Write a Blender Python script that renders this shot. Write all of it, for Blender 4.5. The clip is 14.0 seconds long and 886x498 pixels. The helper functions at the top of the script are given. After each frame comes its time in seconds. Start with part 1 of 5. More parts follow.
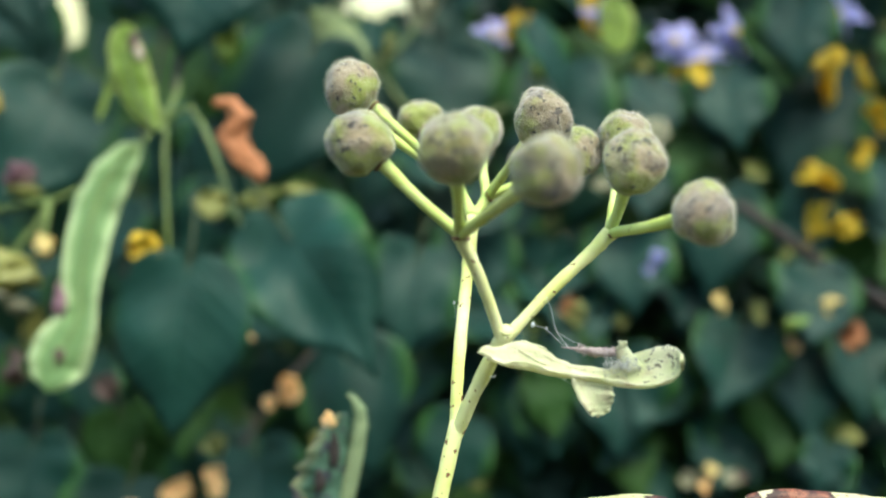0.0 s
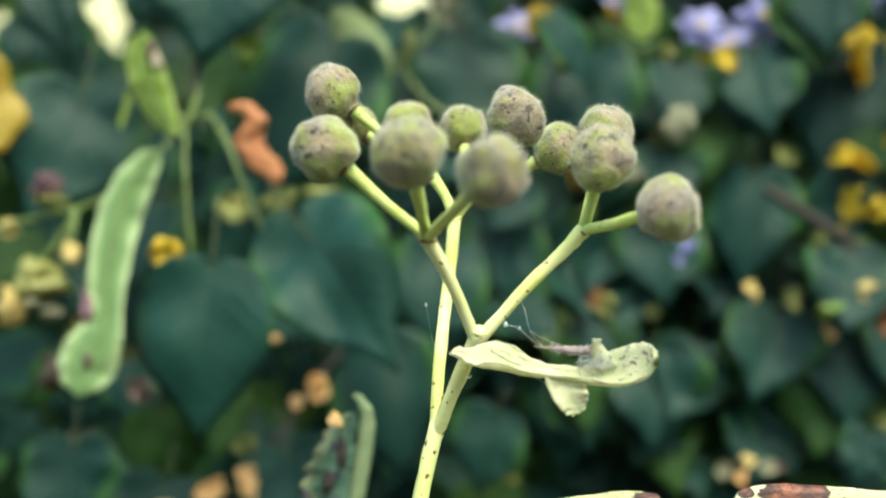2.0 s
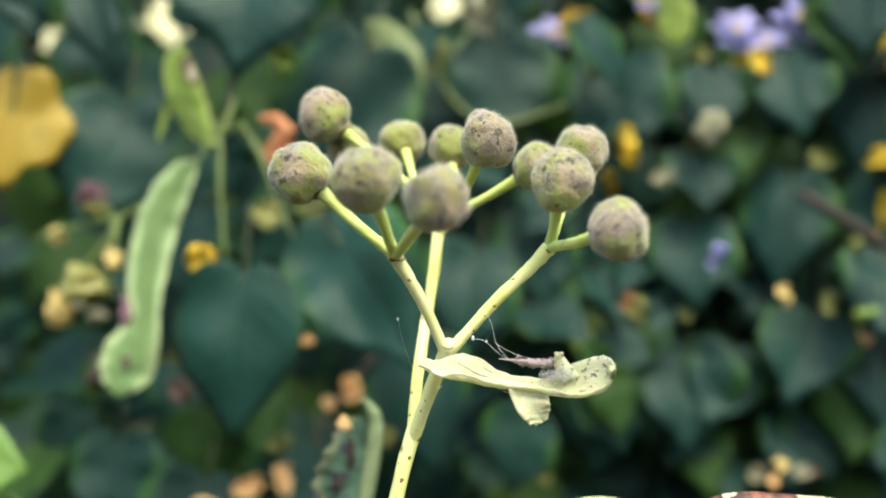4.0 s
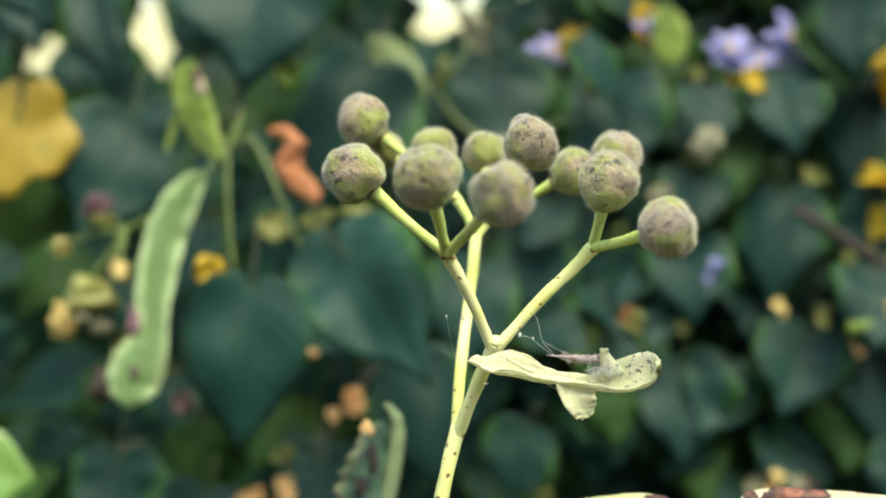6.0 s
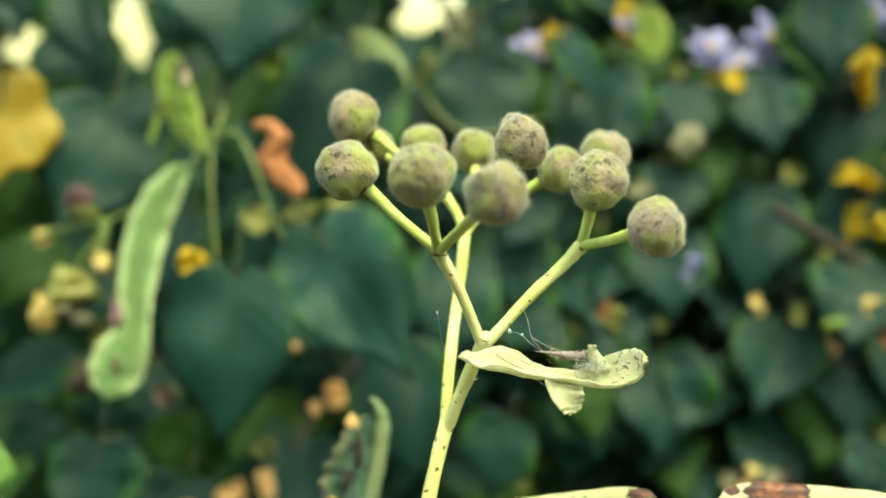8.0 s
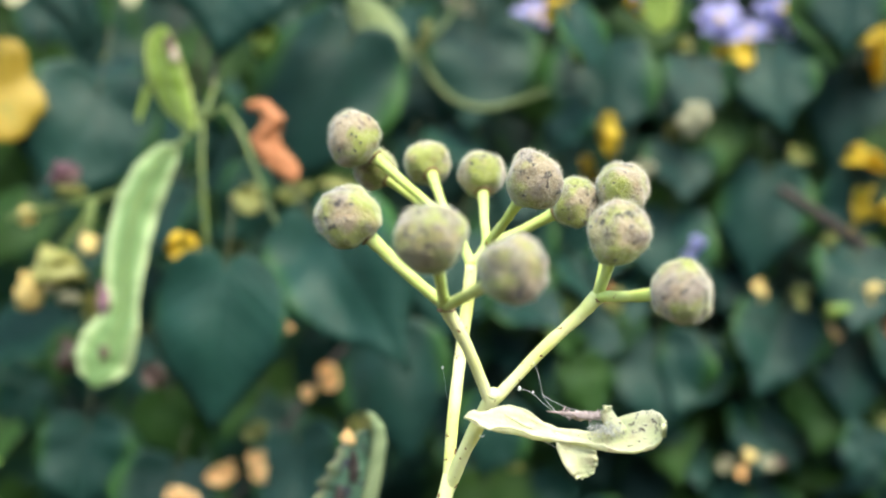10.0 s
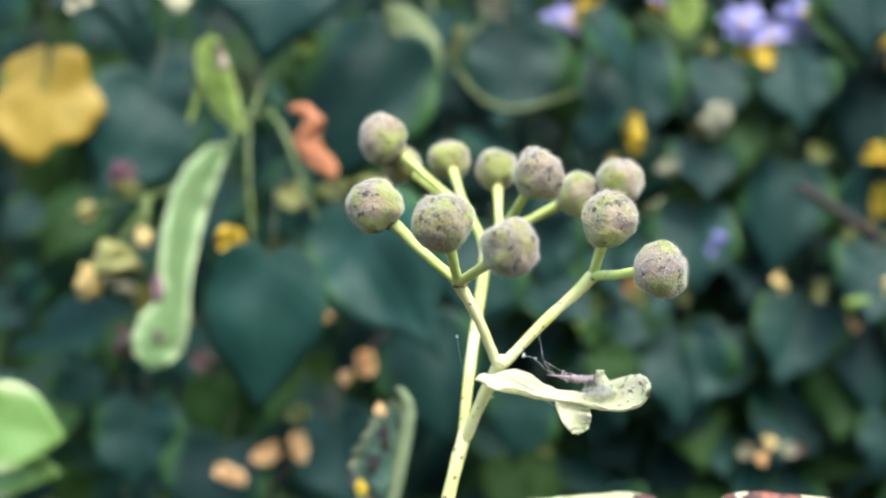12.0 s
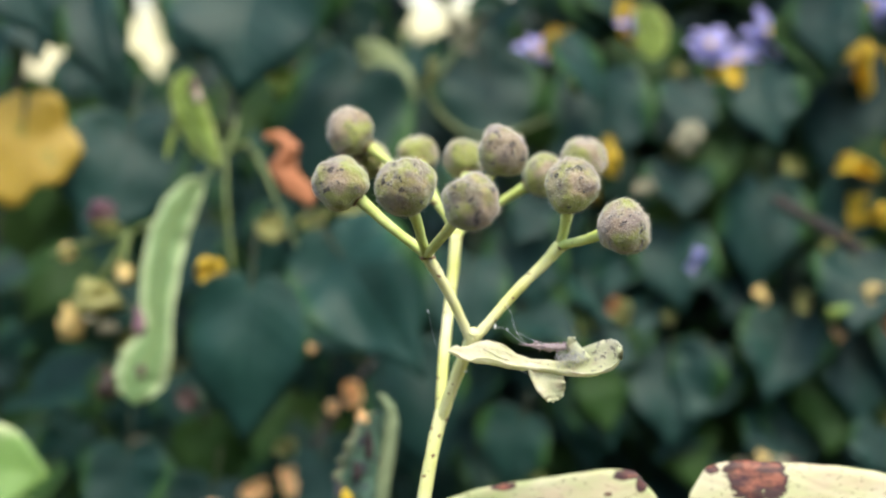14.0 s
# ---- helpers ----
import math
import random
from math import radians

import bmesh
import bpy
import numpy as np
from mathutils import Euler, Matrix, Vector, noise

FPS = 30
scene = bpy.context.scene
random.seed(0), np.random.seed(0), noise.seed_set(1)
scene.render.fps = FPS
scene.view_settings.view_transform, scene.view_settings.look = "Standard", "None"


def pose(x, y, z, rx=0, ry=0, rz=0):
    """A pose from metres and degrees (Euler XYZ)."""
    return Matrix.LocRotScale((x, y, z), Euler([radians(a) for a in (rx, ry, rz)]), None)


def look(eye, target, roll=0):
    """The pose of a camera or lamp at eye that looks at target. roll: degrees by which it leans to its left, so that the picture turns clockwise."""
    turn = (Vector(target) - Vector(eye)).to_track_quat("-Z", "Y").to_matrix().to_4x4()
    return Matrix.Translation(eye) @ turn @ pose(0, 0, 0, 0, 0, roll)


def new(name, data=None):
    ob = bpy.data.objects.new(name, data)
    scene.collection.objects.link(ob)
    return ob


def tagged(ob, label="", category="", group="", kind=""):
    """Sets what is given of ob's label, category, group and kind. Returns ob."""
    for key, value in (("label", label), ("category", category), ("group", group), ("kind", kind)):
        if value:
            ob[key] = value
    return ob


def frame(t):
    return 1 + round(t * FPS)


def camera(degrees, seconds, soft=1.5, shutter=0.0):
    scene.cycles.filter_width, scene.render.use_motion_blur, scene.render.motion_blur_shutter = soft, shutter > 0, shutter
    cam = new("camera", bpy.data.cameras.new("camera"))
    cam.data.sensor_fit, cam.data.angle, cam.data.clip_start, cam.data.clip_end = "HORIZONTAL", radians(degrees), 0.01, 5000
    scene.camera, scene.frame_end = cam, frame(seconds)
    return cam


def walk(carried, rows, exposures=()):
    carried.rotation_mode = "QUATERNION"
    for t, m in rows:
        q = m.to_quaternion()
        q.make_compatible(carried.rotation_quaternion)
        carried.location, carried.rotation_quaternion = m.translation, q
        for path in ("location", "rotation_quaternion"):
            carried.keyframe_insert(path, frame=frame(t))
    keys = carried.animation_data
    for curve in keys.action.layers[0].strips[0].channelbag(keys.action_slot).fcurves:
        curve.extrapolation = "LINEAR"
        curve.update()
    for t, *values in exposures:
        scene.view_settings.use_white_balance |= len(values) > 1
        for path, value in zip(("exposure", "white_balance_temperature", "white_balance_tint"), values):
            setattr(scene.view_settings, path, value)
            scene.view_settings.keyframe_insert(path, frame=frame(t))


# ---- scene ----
# ---------------------------------------------------------------- camera and walk
EYE = 1.45  # height of the lens over the ground
cam = camera(48.5, 14.0, soft=1.9)
cam.data.dof.use_dof = True
cam.data.dof.focus_distance = 0.146
cam.data.dof.aperture_fstop = 11.0
walk(cam, [
    (0.0, pose(0.0000, 0.0000, 1.4500, 90.00, 0.00, 0.00)),
    (0.5, pose(-0.0022, -0.0050, 1.4519, 90.04, -0.94, -0.31)),
    (1.0, pose(-0.0002, -0.0062, 1.4491, 90.43, -0.41, 0.50)),
    (1.5, pose(0.0023, -0.0022, 1.4485, 90.41, 0.26, 1.19)),
    (2.0, pose(0.0114, 0.0002, 1.4511, 89.62, 1.69, 3.13)),
    (2.5, pose(0.0163, 0.0039, 1.4518, 89.43, 2.10, 4.45)),
    (3.0, pose(0.0179, 0.0036, 1.4547, 89.21, 1.93, 5.83)),
    (3.5, pose(0.0260, -0.0016, 1.4544, 89.34, 1.84, 6.91)),
    (6.0, pose(0.0151, -0.0113, 1.4507, 90.78, 1.67, 5.45)),
    (6.5, pose(0.0110, -0.0099, 1.4514, 90.95, 1.57, 4.13)),
    (7.0, pose(0.0075, -0.0108, 1.4503, 90.86, 1.01, 3.61)),
    (7.5, pose(0.0109, -0.0149, 1.4506, 90.87, 0.61, 3.88)),
    (8.0, pose(0.0131, -0.0133, 1.4512, 90.38, 1.18, 4.09)),
    (10.5, pose(0.0078, -0.0021, 1.4684, 86.61, -0.10, 3.35)),
    (11.0, pose(0.0010, -0.0147, 1.4616, 89.24, 1.14, 1.54)),
    (11.5, pose(0.0009, -0.0205, 1.4645, 88.85, 0.89, 2.73)),
    (12.0, pose(0.0162, -0.0239, 1.4655, 86.90, 0.34, 6.08)),
    (12.5, pose(0.0204, -0.0234, 1.4626, 87.71, 1.48, 6.10)),
    (13.0, pose(0.0244, -0.0228, 1.4573, 88.73, 2.39, 6.86)),
    (13.5, pose(0.0282, -0.0214, 1.4519, 89.94, 4.06, 6.52)),
    (14.0, pose(0.0196, -0.0254, 1.4515, 90.42, 2.95, 5.44)),
], exposures=[(0.0, 2.09, 7000, -13), (0.5, 2.09, 7420, -15), (1.5, 2.13, 7930, -13), (2.0, 2.12, 7570, -15), (2.5, 2.08, 8200, -17), (3.0, 2.08, 8150, -13), (3.5, 2.19, 7620, -5), (6.0, 2.03, 7880, -9),
    (6.5, 2.14, 14010, -25), (7.0, 2.22, 14630, -32), (7.5, 2.17, 10200, -31), (8.2, 2.18, 10090, -24), (10.5, 2.46, 7000, -4), (11.0, 2.20, 7000, -5), (12.0, 2.34, 6540, 2), (12.5, 2.37, 5820, 6), (13.0, 2.36, 6030, 13), (13.5, 2.15, 7060, 11), (14.0, 2.01, 7150, 4)])

# ---------------------------------------------------------------- world and sun
SUN_ELEVATION, SUN_TURN = 60, 150  # degrees; the turn is clockwise from north (+y)
world = bpy.data.worlds.new("sky")
scene.world = world
world.use_nodes = True
wn = world.node_tree.nodes
sky = wn.new("ShaderNodeTexSky")
sky.sky_type, sky.sun_disc = "NISHITA", False
sky.sun_elevation, sky.sun_rotation = radians(SUN_ELEVATION), radians(SUN_TURN)
sky.air_density, sky.dust_density, sky.ozone_density = 1.0, 3.0, 2.4
world.node_tree.links.new(sky.outputs[0], wn["Background"].inputs[0])
wn["Background"].inputs[1].default_value = 0.15

sun_data = bpy.data.lights.new("sun", "SUN")
sun_data.energy, sun_data.angle, sun_data.color = 0.5, radians(25), (1.0, 0.95, 0.86)
sun = new("sun", sun_data)
se, sr = radians(SUN_ELEVATION), radians(SUN_TURN)
toward = Vector((math.sin(sr) * math.cos(se), math.cos(sr) * math.cos(se), math.sin(se)))
sun.matrix_world = look(toward * 30 + Vector((0, 0, EYE)), (0, 0, EYE))


# ---------------------------------------------------------------- materials
class Nodes:
    """A node tree under construction."""

    def __init__(self, name):
        self.mat = bpy.data.materials.new(name)
        self.mat.use_nodes = True
        self.tree = self.mat.node_tree
        self.tree.nodes.clear()

    def add(self, kind, **inputs):
        n = self.tree.nodes.new(kind)
        for key, value in inputs.items():
            self.put(n, key, value)
        return n

    def put(self, node, key, value):
        slot = node.inputs[int(key[1:])] if key[0] == "i" and key[1:].isdigit() else node.inputs[key.replace("_", " ")]
        if isinstance(value, bpy.types.NodeSocket):
            self.tree.links.new(value, slot)
        else:
            slot.default_value = value

    def math(self, op, a, b=0.0, c=0.0):
        n = self.add("ShaderNodeMath")
        n.operation = op
        for i, v in enumerate((a, b, c)):
            self.put(n, "i%d" % i, v)
        return n.outputs[0]

    def noise(self, vector, scale, detail=3.0, rough=0.55):
        n = self.add("ShaderNodeTexNoise", Vector=vector, Scale=scale, Detail=detail, Roughness=rough)
        return n.outputs[0]

    def ramp(self, value, *stops):
        n = self.add("ShaderNodeValToRGB", Fac=value)
        e = n.color_ramp.elements
        while len(e) < len(stops):
            e.new(0.5)
        for el, (p, c) in zip(e, stops):
            el.position = p
            el.color = (*c, 1) if not isinstance(c, (int, float)) else (c, c, c, 1)
        return n.outputs[0]

    def mix(self, fac, a, b):
        n = self.add("ShaderNodeMix")
        n.data_type = "RGBA"
        for slot, v in ((n.inputs[0], fac), (n.inputs[6], a), (n.inputs[7], b)):
            if isinstance(v, bpy.types.NodeSocket):
                self.tree.links.new(v, slot)
            else:
                slot.default_value = v if isinstance(v, (int, float)) else (*v, 1)
        return n.outputs[2]

    def bump(self, height, strength, distance):
        return self.add("ShaderNodeBump", Height=height, Strength=strength, Distance=distance).outputs[0]

    def finish(self, shader):
        out = self.add("ShaderNodeOutputMaterial")
        self.tree.links.new(shader, out.inputs[0])
        return self.mat


def leaf_material(name, low, high, edge=None, edge_at=0.4, rough=0.42, glow=(0.25, 0.4, 0.05), thin=0.2,
                  spots=None, spot_size=40.0, spot_at=0.66, vein=0.5, vein_tint=1.5, spec=0.5):
    """Leaf skin: two tones, lighter veins with relief, and light that comes through."""
    k = Nodes(name)
    uv = k.add("ShaderNodeTexCoord").outputs["UV"]
    rnd = k.add("ShaderNodeObjectInfo").outputs["Random"]
    isle = k.add("ShaderNodeNewGeometry").outputs["Random Per Island"]
    sep = k.add("ShaderNodeSeparateXYZ", Vector=uv)
    across, along = k.math("ABSOLUTE", sep.outputs[0]), sep.outputs[1]
    # pinnate side veins run outwards and towards the tip
    lane = k.math("SUBTRACT", along, k.math("MULTIPLY", across, 0.85))
    wob = k.math("MULTIPLY", k.noise(uv, 5.0, 1.0), 0.05)
    wave = k.math("ABSOLUTE", k.math("SUBTRACT", k.math("FRACT", k.math("MULTIPLY", k.math("ADD", lane, wob), 7.5)), 0.5))
    side = k.math("SMOOTH_MIN", k.math("MULTIPLY", wave, 7.0), 1.0, 0.2)
    mid = k.math("MINIMUM", k.math("MULTIPLY", across, 60.0), 1.0)
    veins = k.math("SUBTRACT", 1.0, k.math("MINIMUM", side, mid))
    blot = k.noise(uv, 3.0, 4.0)
    tone = k.math("ADD", k.math("MULTIPLY", blot, 0.6), k.math("MULTIPLY", k.math("ADD", rnd, isle), 0.22))
    col = k.mix(k.ramp(tone, (0.3, 0.0), (0.75, 1.0)), low, high)
    lit = tuple(min(1.0, c * vein_tint + 0.015) for c in high)
    col = k.mix(k.math("MULTIPLY", veins, 0.45 * vein), col, lit)
    if edge:
        rim = k.add("ShaderNodeMapRange", Value=k.math("ADD", across, k.math("MULTIPLY", blot, 0.06)))
        k.put(rim, "From Min", edge_at - 0.1)
        k.put(rim, "From Max", edge_at + 0.06)
        col = k.mix(rim.outputs[0], col, edge)
    if spots:
        s = k.noise(uv, spot_size, 3.0, 0.6)
        m = k.math("MULTIPLY", k.ramp(s, (spot_at, 0.0), (spot_at + 0.04, 1.0)), 0.85)
        col = k.mix(m, col, spots)
    fine = k.noise(uv, 90.0, 2.0)
    height = k.math("ADD", k.math("MULTIPLY", veins, -0.6), k.math("MULTIPLY", fine, 0.35))
    nor = k.bump(height, 0.5, 0.0006)
    skin = k.add("ShaderNodeBsdfPrincipled", Base_Color=col, Normal=nor)
    k.put(skin, "Roughness", k.math("ADD", rough - 0.06, k.math("MULTIPLY", fine, 0.14)))
    k.put(skin, "Specular IOR Level", spec)
    trans = k.add("ShaderNodeBsdfTranslucent", Color=k.mix(0.35, col, glow), Normal=nor)
    sh = k.add("ShaderNodeMixShader", Fac=thin)
    k.tree.links.new(skin.outputs[0], sh.inputs[1])
    k.tree.links.new(trans.outputs[0], sh.inputs[2])
    return k.finish(sh.outputs[0])


def stem_material(name, light, dark, speck=(0.16, 0.05, 0.02), speck_scale=600.0, speck_at=0.72, grain=900.0, rough=0.5):
    k = Nodes(name)
    obj = k.add("ShaderNodeTexCoord").outputs["Object"]
    big = k.noise(obj, 110.0, 3.0)
    fine = k.noise(obj, grain, 3.0)
    col = k.mix(k.ramp(big, (0.35, 0.0), (0.65, 1.0)), light, dark)
    col = k.mix(k.math("MULTIPLY", fine, 0.25), col, tuple(c * 0.75 for c in dark))
    sp = k.ramp(k.noise(obj, speck_scale, 1.5, 0.4), (speck_at, 0.0), (speck_at + 0.03, 1.0))
    col = k.mix(sp, col, speck)
    b = k.add("ShaderNodeBsdfPrincipled", Base_Color=col, Roughness=rough, Normal=k.bump(k.math("ADD", fine, k.math("MULTIPLY", k.noise(obj, 3200.0, 2.0), 0.6)), 0.55, 0.00025))
    k.put(b, "Subsurface Weight", 0.25)
    k.put(b, "Subsurface Radius", (0.0015, 0.0015, 0.0006))
    return k.finish(b.outputs[0])


def fruit_material():
    """Yellow green skin under grey down, with slate purple bruises that gather at the far end."""
    k = Nodes("fruit_skin")
    obj = k.add("ShaderNodeTexCoord").outputs["Object"]
    rnd = k.add("ShaderNodeObjectInfo").outputs["Random"]
    shift = k.add("ShaderNodeVectorMath", i0=obj, i1=k.add("ShaderNodeCombineXYZ", X=rnd, Y=k.math("MULTIPLY", rnd, 3.1)).outputs[0]).outputs[0]

    def apart(dx, dy, dz):
        return k.add("ShaderNodeVectorMath", i0=shift, i1=(dx, dy, dz)).outputs[0]

    big = k.noise(shift, 170.0, 2.0)
    mid = k.noise(shift, 480.0, 4.0, 0.6)
    fine = k.noise(shift, 2600.0, 3.0, 0.6)
    z = k.add("ShaderNodeSeparateXYZ", Vector=obj).outputs[2]
    felt = k.mix(mid, (0.22, 0.172, 0.12), (0.335, 0.268, 0.193))
    green = k.mix(mid, (0.18, 0.205, 0.045), (0.28, 0.295, 0.09))
    # the down thins out around the stalk and in large patches
    bare = k.math("ADD", k.math("MULTIPLY", z, 95.0), k.math("MULTIPLY", k.math("SUBTRACT", big, 0.5), 4.2))
    col = k.mix(k.ramp(k.math("ADD", bare, 0.40), (0.25, 0.0), (0.85, 1.0)), green, felt)
    warm = k.ramp(k.noise(apart(0.7, 0.2, 0.1), 260.0, 2.0), (0.52, 0.0), (0.66, 1.0))
    col = k.mix(k.math("MULTIPLY", warm, 0.55), col, (0.32, 0.22, 0.14))
    # broad slate bruises, then small sharp dark flecks
    blot = k.noise(apart(0.31, 0.17, 0.4), 330.0, 3.0, 0.55)
    dark = k.ramp(k.math("ADD", blot, k.math("MULTIPLY", z, 22.0)), (0.52, 0.0), (0.66, 1.0))
    col = k.mix(k.math("MULTIPLY", dark, 0.72), col, k.mix(fine, (0.10, 0.078, 0.08), (0.22, 0.18, 0.17)))
    fleck = k.noise(apart(0.11, 0.9, 0.6), 820.0, 2.0, 0.5)
    flecks = k.ramp(k.math("ADD", fleck, k.math("MULTIPLY", z, 12.0)), (0.62, 0.0), (0.67, 1.0))
    col = k.mix(k.math("MULTIPLY", flecks, 0.85), col, (0.035, 0.03, 0.035))
    crease = k.ramp(k.noise(apart(0.5, 0.5, 0.2), 560.0, 3.0, 0.6), (0.60, 0.0), (0.70, 1.0))
    col = k.mix(k.math("MULTIPLY", crease, 0.35), col, (0.16, 0.12, 0.09))
    col = k.mix(k.ramp(fine, (0.55, 0.0), (0.8, 0.35)), col, (0.38, 0.335, 0.26))
    h = k.math("ADD", k.math("MULTIPLY", mid, 0.8), k.math("MULTIPLY", fine, 0.3))
    b = k.add("ShaderNodeBsdfPrincipled", Base_Color=col, Roughness=0.8, Normal=k.bump(h, 0.9, 0.0008))
    k.put(b, "Specular IOR Level", 0.25)
    k.put(b, "Sheen Weight", 0.45)
    k.put(b, "Sheen Roughness", 0.45)
    k.put(b, "Subsurface Weight", 0.1)
    k.put(b, "Subsurface Radius", (0.0012, 0.0012, 0.0005))
    return k.finish(b.outputs[0])


def plain_material(name, low, high, scale=200.0, rough=0.7, bump=0.3, depth=0.0004, thin=0.0):
    k = Nodes(name)
    obj = k.add("ShaderNodeTexCoord").outputs["Object"]
    a, b2 = k.noise(obj, scale, 4.0), k.noise(obj, scale * 5, 3.0)
    col = k.mix(k.ramp(k.math("ADD", k.math("MULTIPLY", a, 0.7), k.math("MULTIPLY", b2, 0.3)), (0.35, 0.0), (0.65, 1.0)), low, high)
    p = k.add("ShaderNodeBsdfPrincipled", Base_Color=col, Roughness=rough, Normal=k.bump(b2, bump, depth))
    if not thin:
        return k.finish(p.outputs[0])
    t = k.add("ShaderNodeBsdfTranslucent", Color=col)
    sh = k.add("ShaderNodeMixShader", Fac=thin)
    k.tree.links.new(p.outputs[0], sh.inputs[1])
    k.tree.links.new(t.outputs[0], sh.inputs[2])
    return k.finish(sh.outputs[0])


def bract_material():
    """Dry cream skin, thin enough to glow, with black mould specks that crowd towards one end."""
    k = Nodes("withered_bract")
    obj = k.add("ShaderNodeTexCoord").outputs["Object"]
    x = k.add("ShaderNodeSeparateXYZ", Vector=obj).outputs[0]
    inner = k.ramp(k.add("ShaderNodeSeparateXYZ", Vector=k.add("ShaderNodeTexCoord").outputs["UV"]).outputs[0], (0.0, 0.0), (0.08, 1.0))
    big, mid, fine = k.noise(obj, 190.0, 3.0), k.noise(obj, 1650.0, 3.0, 0.65), k.noise(obj, 2600.0, 3.0)
    col = k.mix(k.ramp(big, (0.38, 0.0), (0.62, 1.0)), (0.88, 0.85, 0.66), (0.76, 0.79, 0.50))
    col = k.mix(k.math("MULTIPLY", fine, 0.3), col, (0.56, 0.50, 0.36))
    streak = k.ramp(k.noise(k.add("ShaderNodeVectorMath", i0=obj, i1=(0.3, 0.1, 0.2)).outputs[0], 420.0, 4.0, 0.7), (0.55, 0.0), (0.70, 0.5))
    col = k.mix(streak, col, (0.52, 0.40, 0.28))
    crowd = k.add("ShaderNodeMapRange", Value=x)
    for key, value in (("From Min", 0.018), ("From Max", 0.031), ("To Min", -0.06), ("To Max", 0.065)):
        k.put(crowd, key, value)
    speck = k.ramp(k.math("ADD", mid, crowd.outputs[0]), (0.625, 0.0), (0.68, 1.0))
    col = k.mix(k.math("MULTIPLY", k.math("MULTIPLY", speck, inner), 0.88), col, k.mix(fine, (0.03, 0.02, 0.025), (0.13, 0.09, 0.09)))
    across = k.add("ShaderNodeSeparateXYZ", Vector=k.add("ShaderNodeTexCoord").outputs["UV"]).outputs[0]
    ribs = k.math("SINE", k.math("ADD", k.math("MULTIPLY", across, 85.0), k.math("MULTIPLY", big, 9.0)))
    col = k.mix(k.math("MULTIPLY", k.ramp(ribs, (0.3, 0.0), (0.95, 1.0)), 0.06), col, (0.60, 0.55, 0.33))
    nor = k.bump(k.math("ADD", k.math("ADD", mid, k.math("MULTIPLY", ribs, 0.02)), k.math("MULTIPLY", fine, 0.5)), 0.4, 0.0003)
    p = k.add("ShaderNodeBsdfPrincipled", Base_Color=col, Roughness=0.6, Normal=nor)
    k.put(p, "Specular IOR Level", 0.3)
    t = k.add("ShaderNodeBsdfTranslucent", Color=col, Normal=nor)
    sh = k.add("ShaderNodeMixShader", Fac=0.42)
    k.tree.links.new(p.outputs[0], sh.inputs[1])
    k.tree.links.new(t.outputs[0], sh.inputs[2])
    return k.finish(sh.outputs[0])


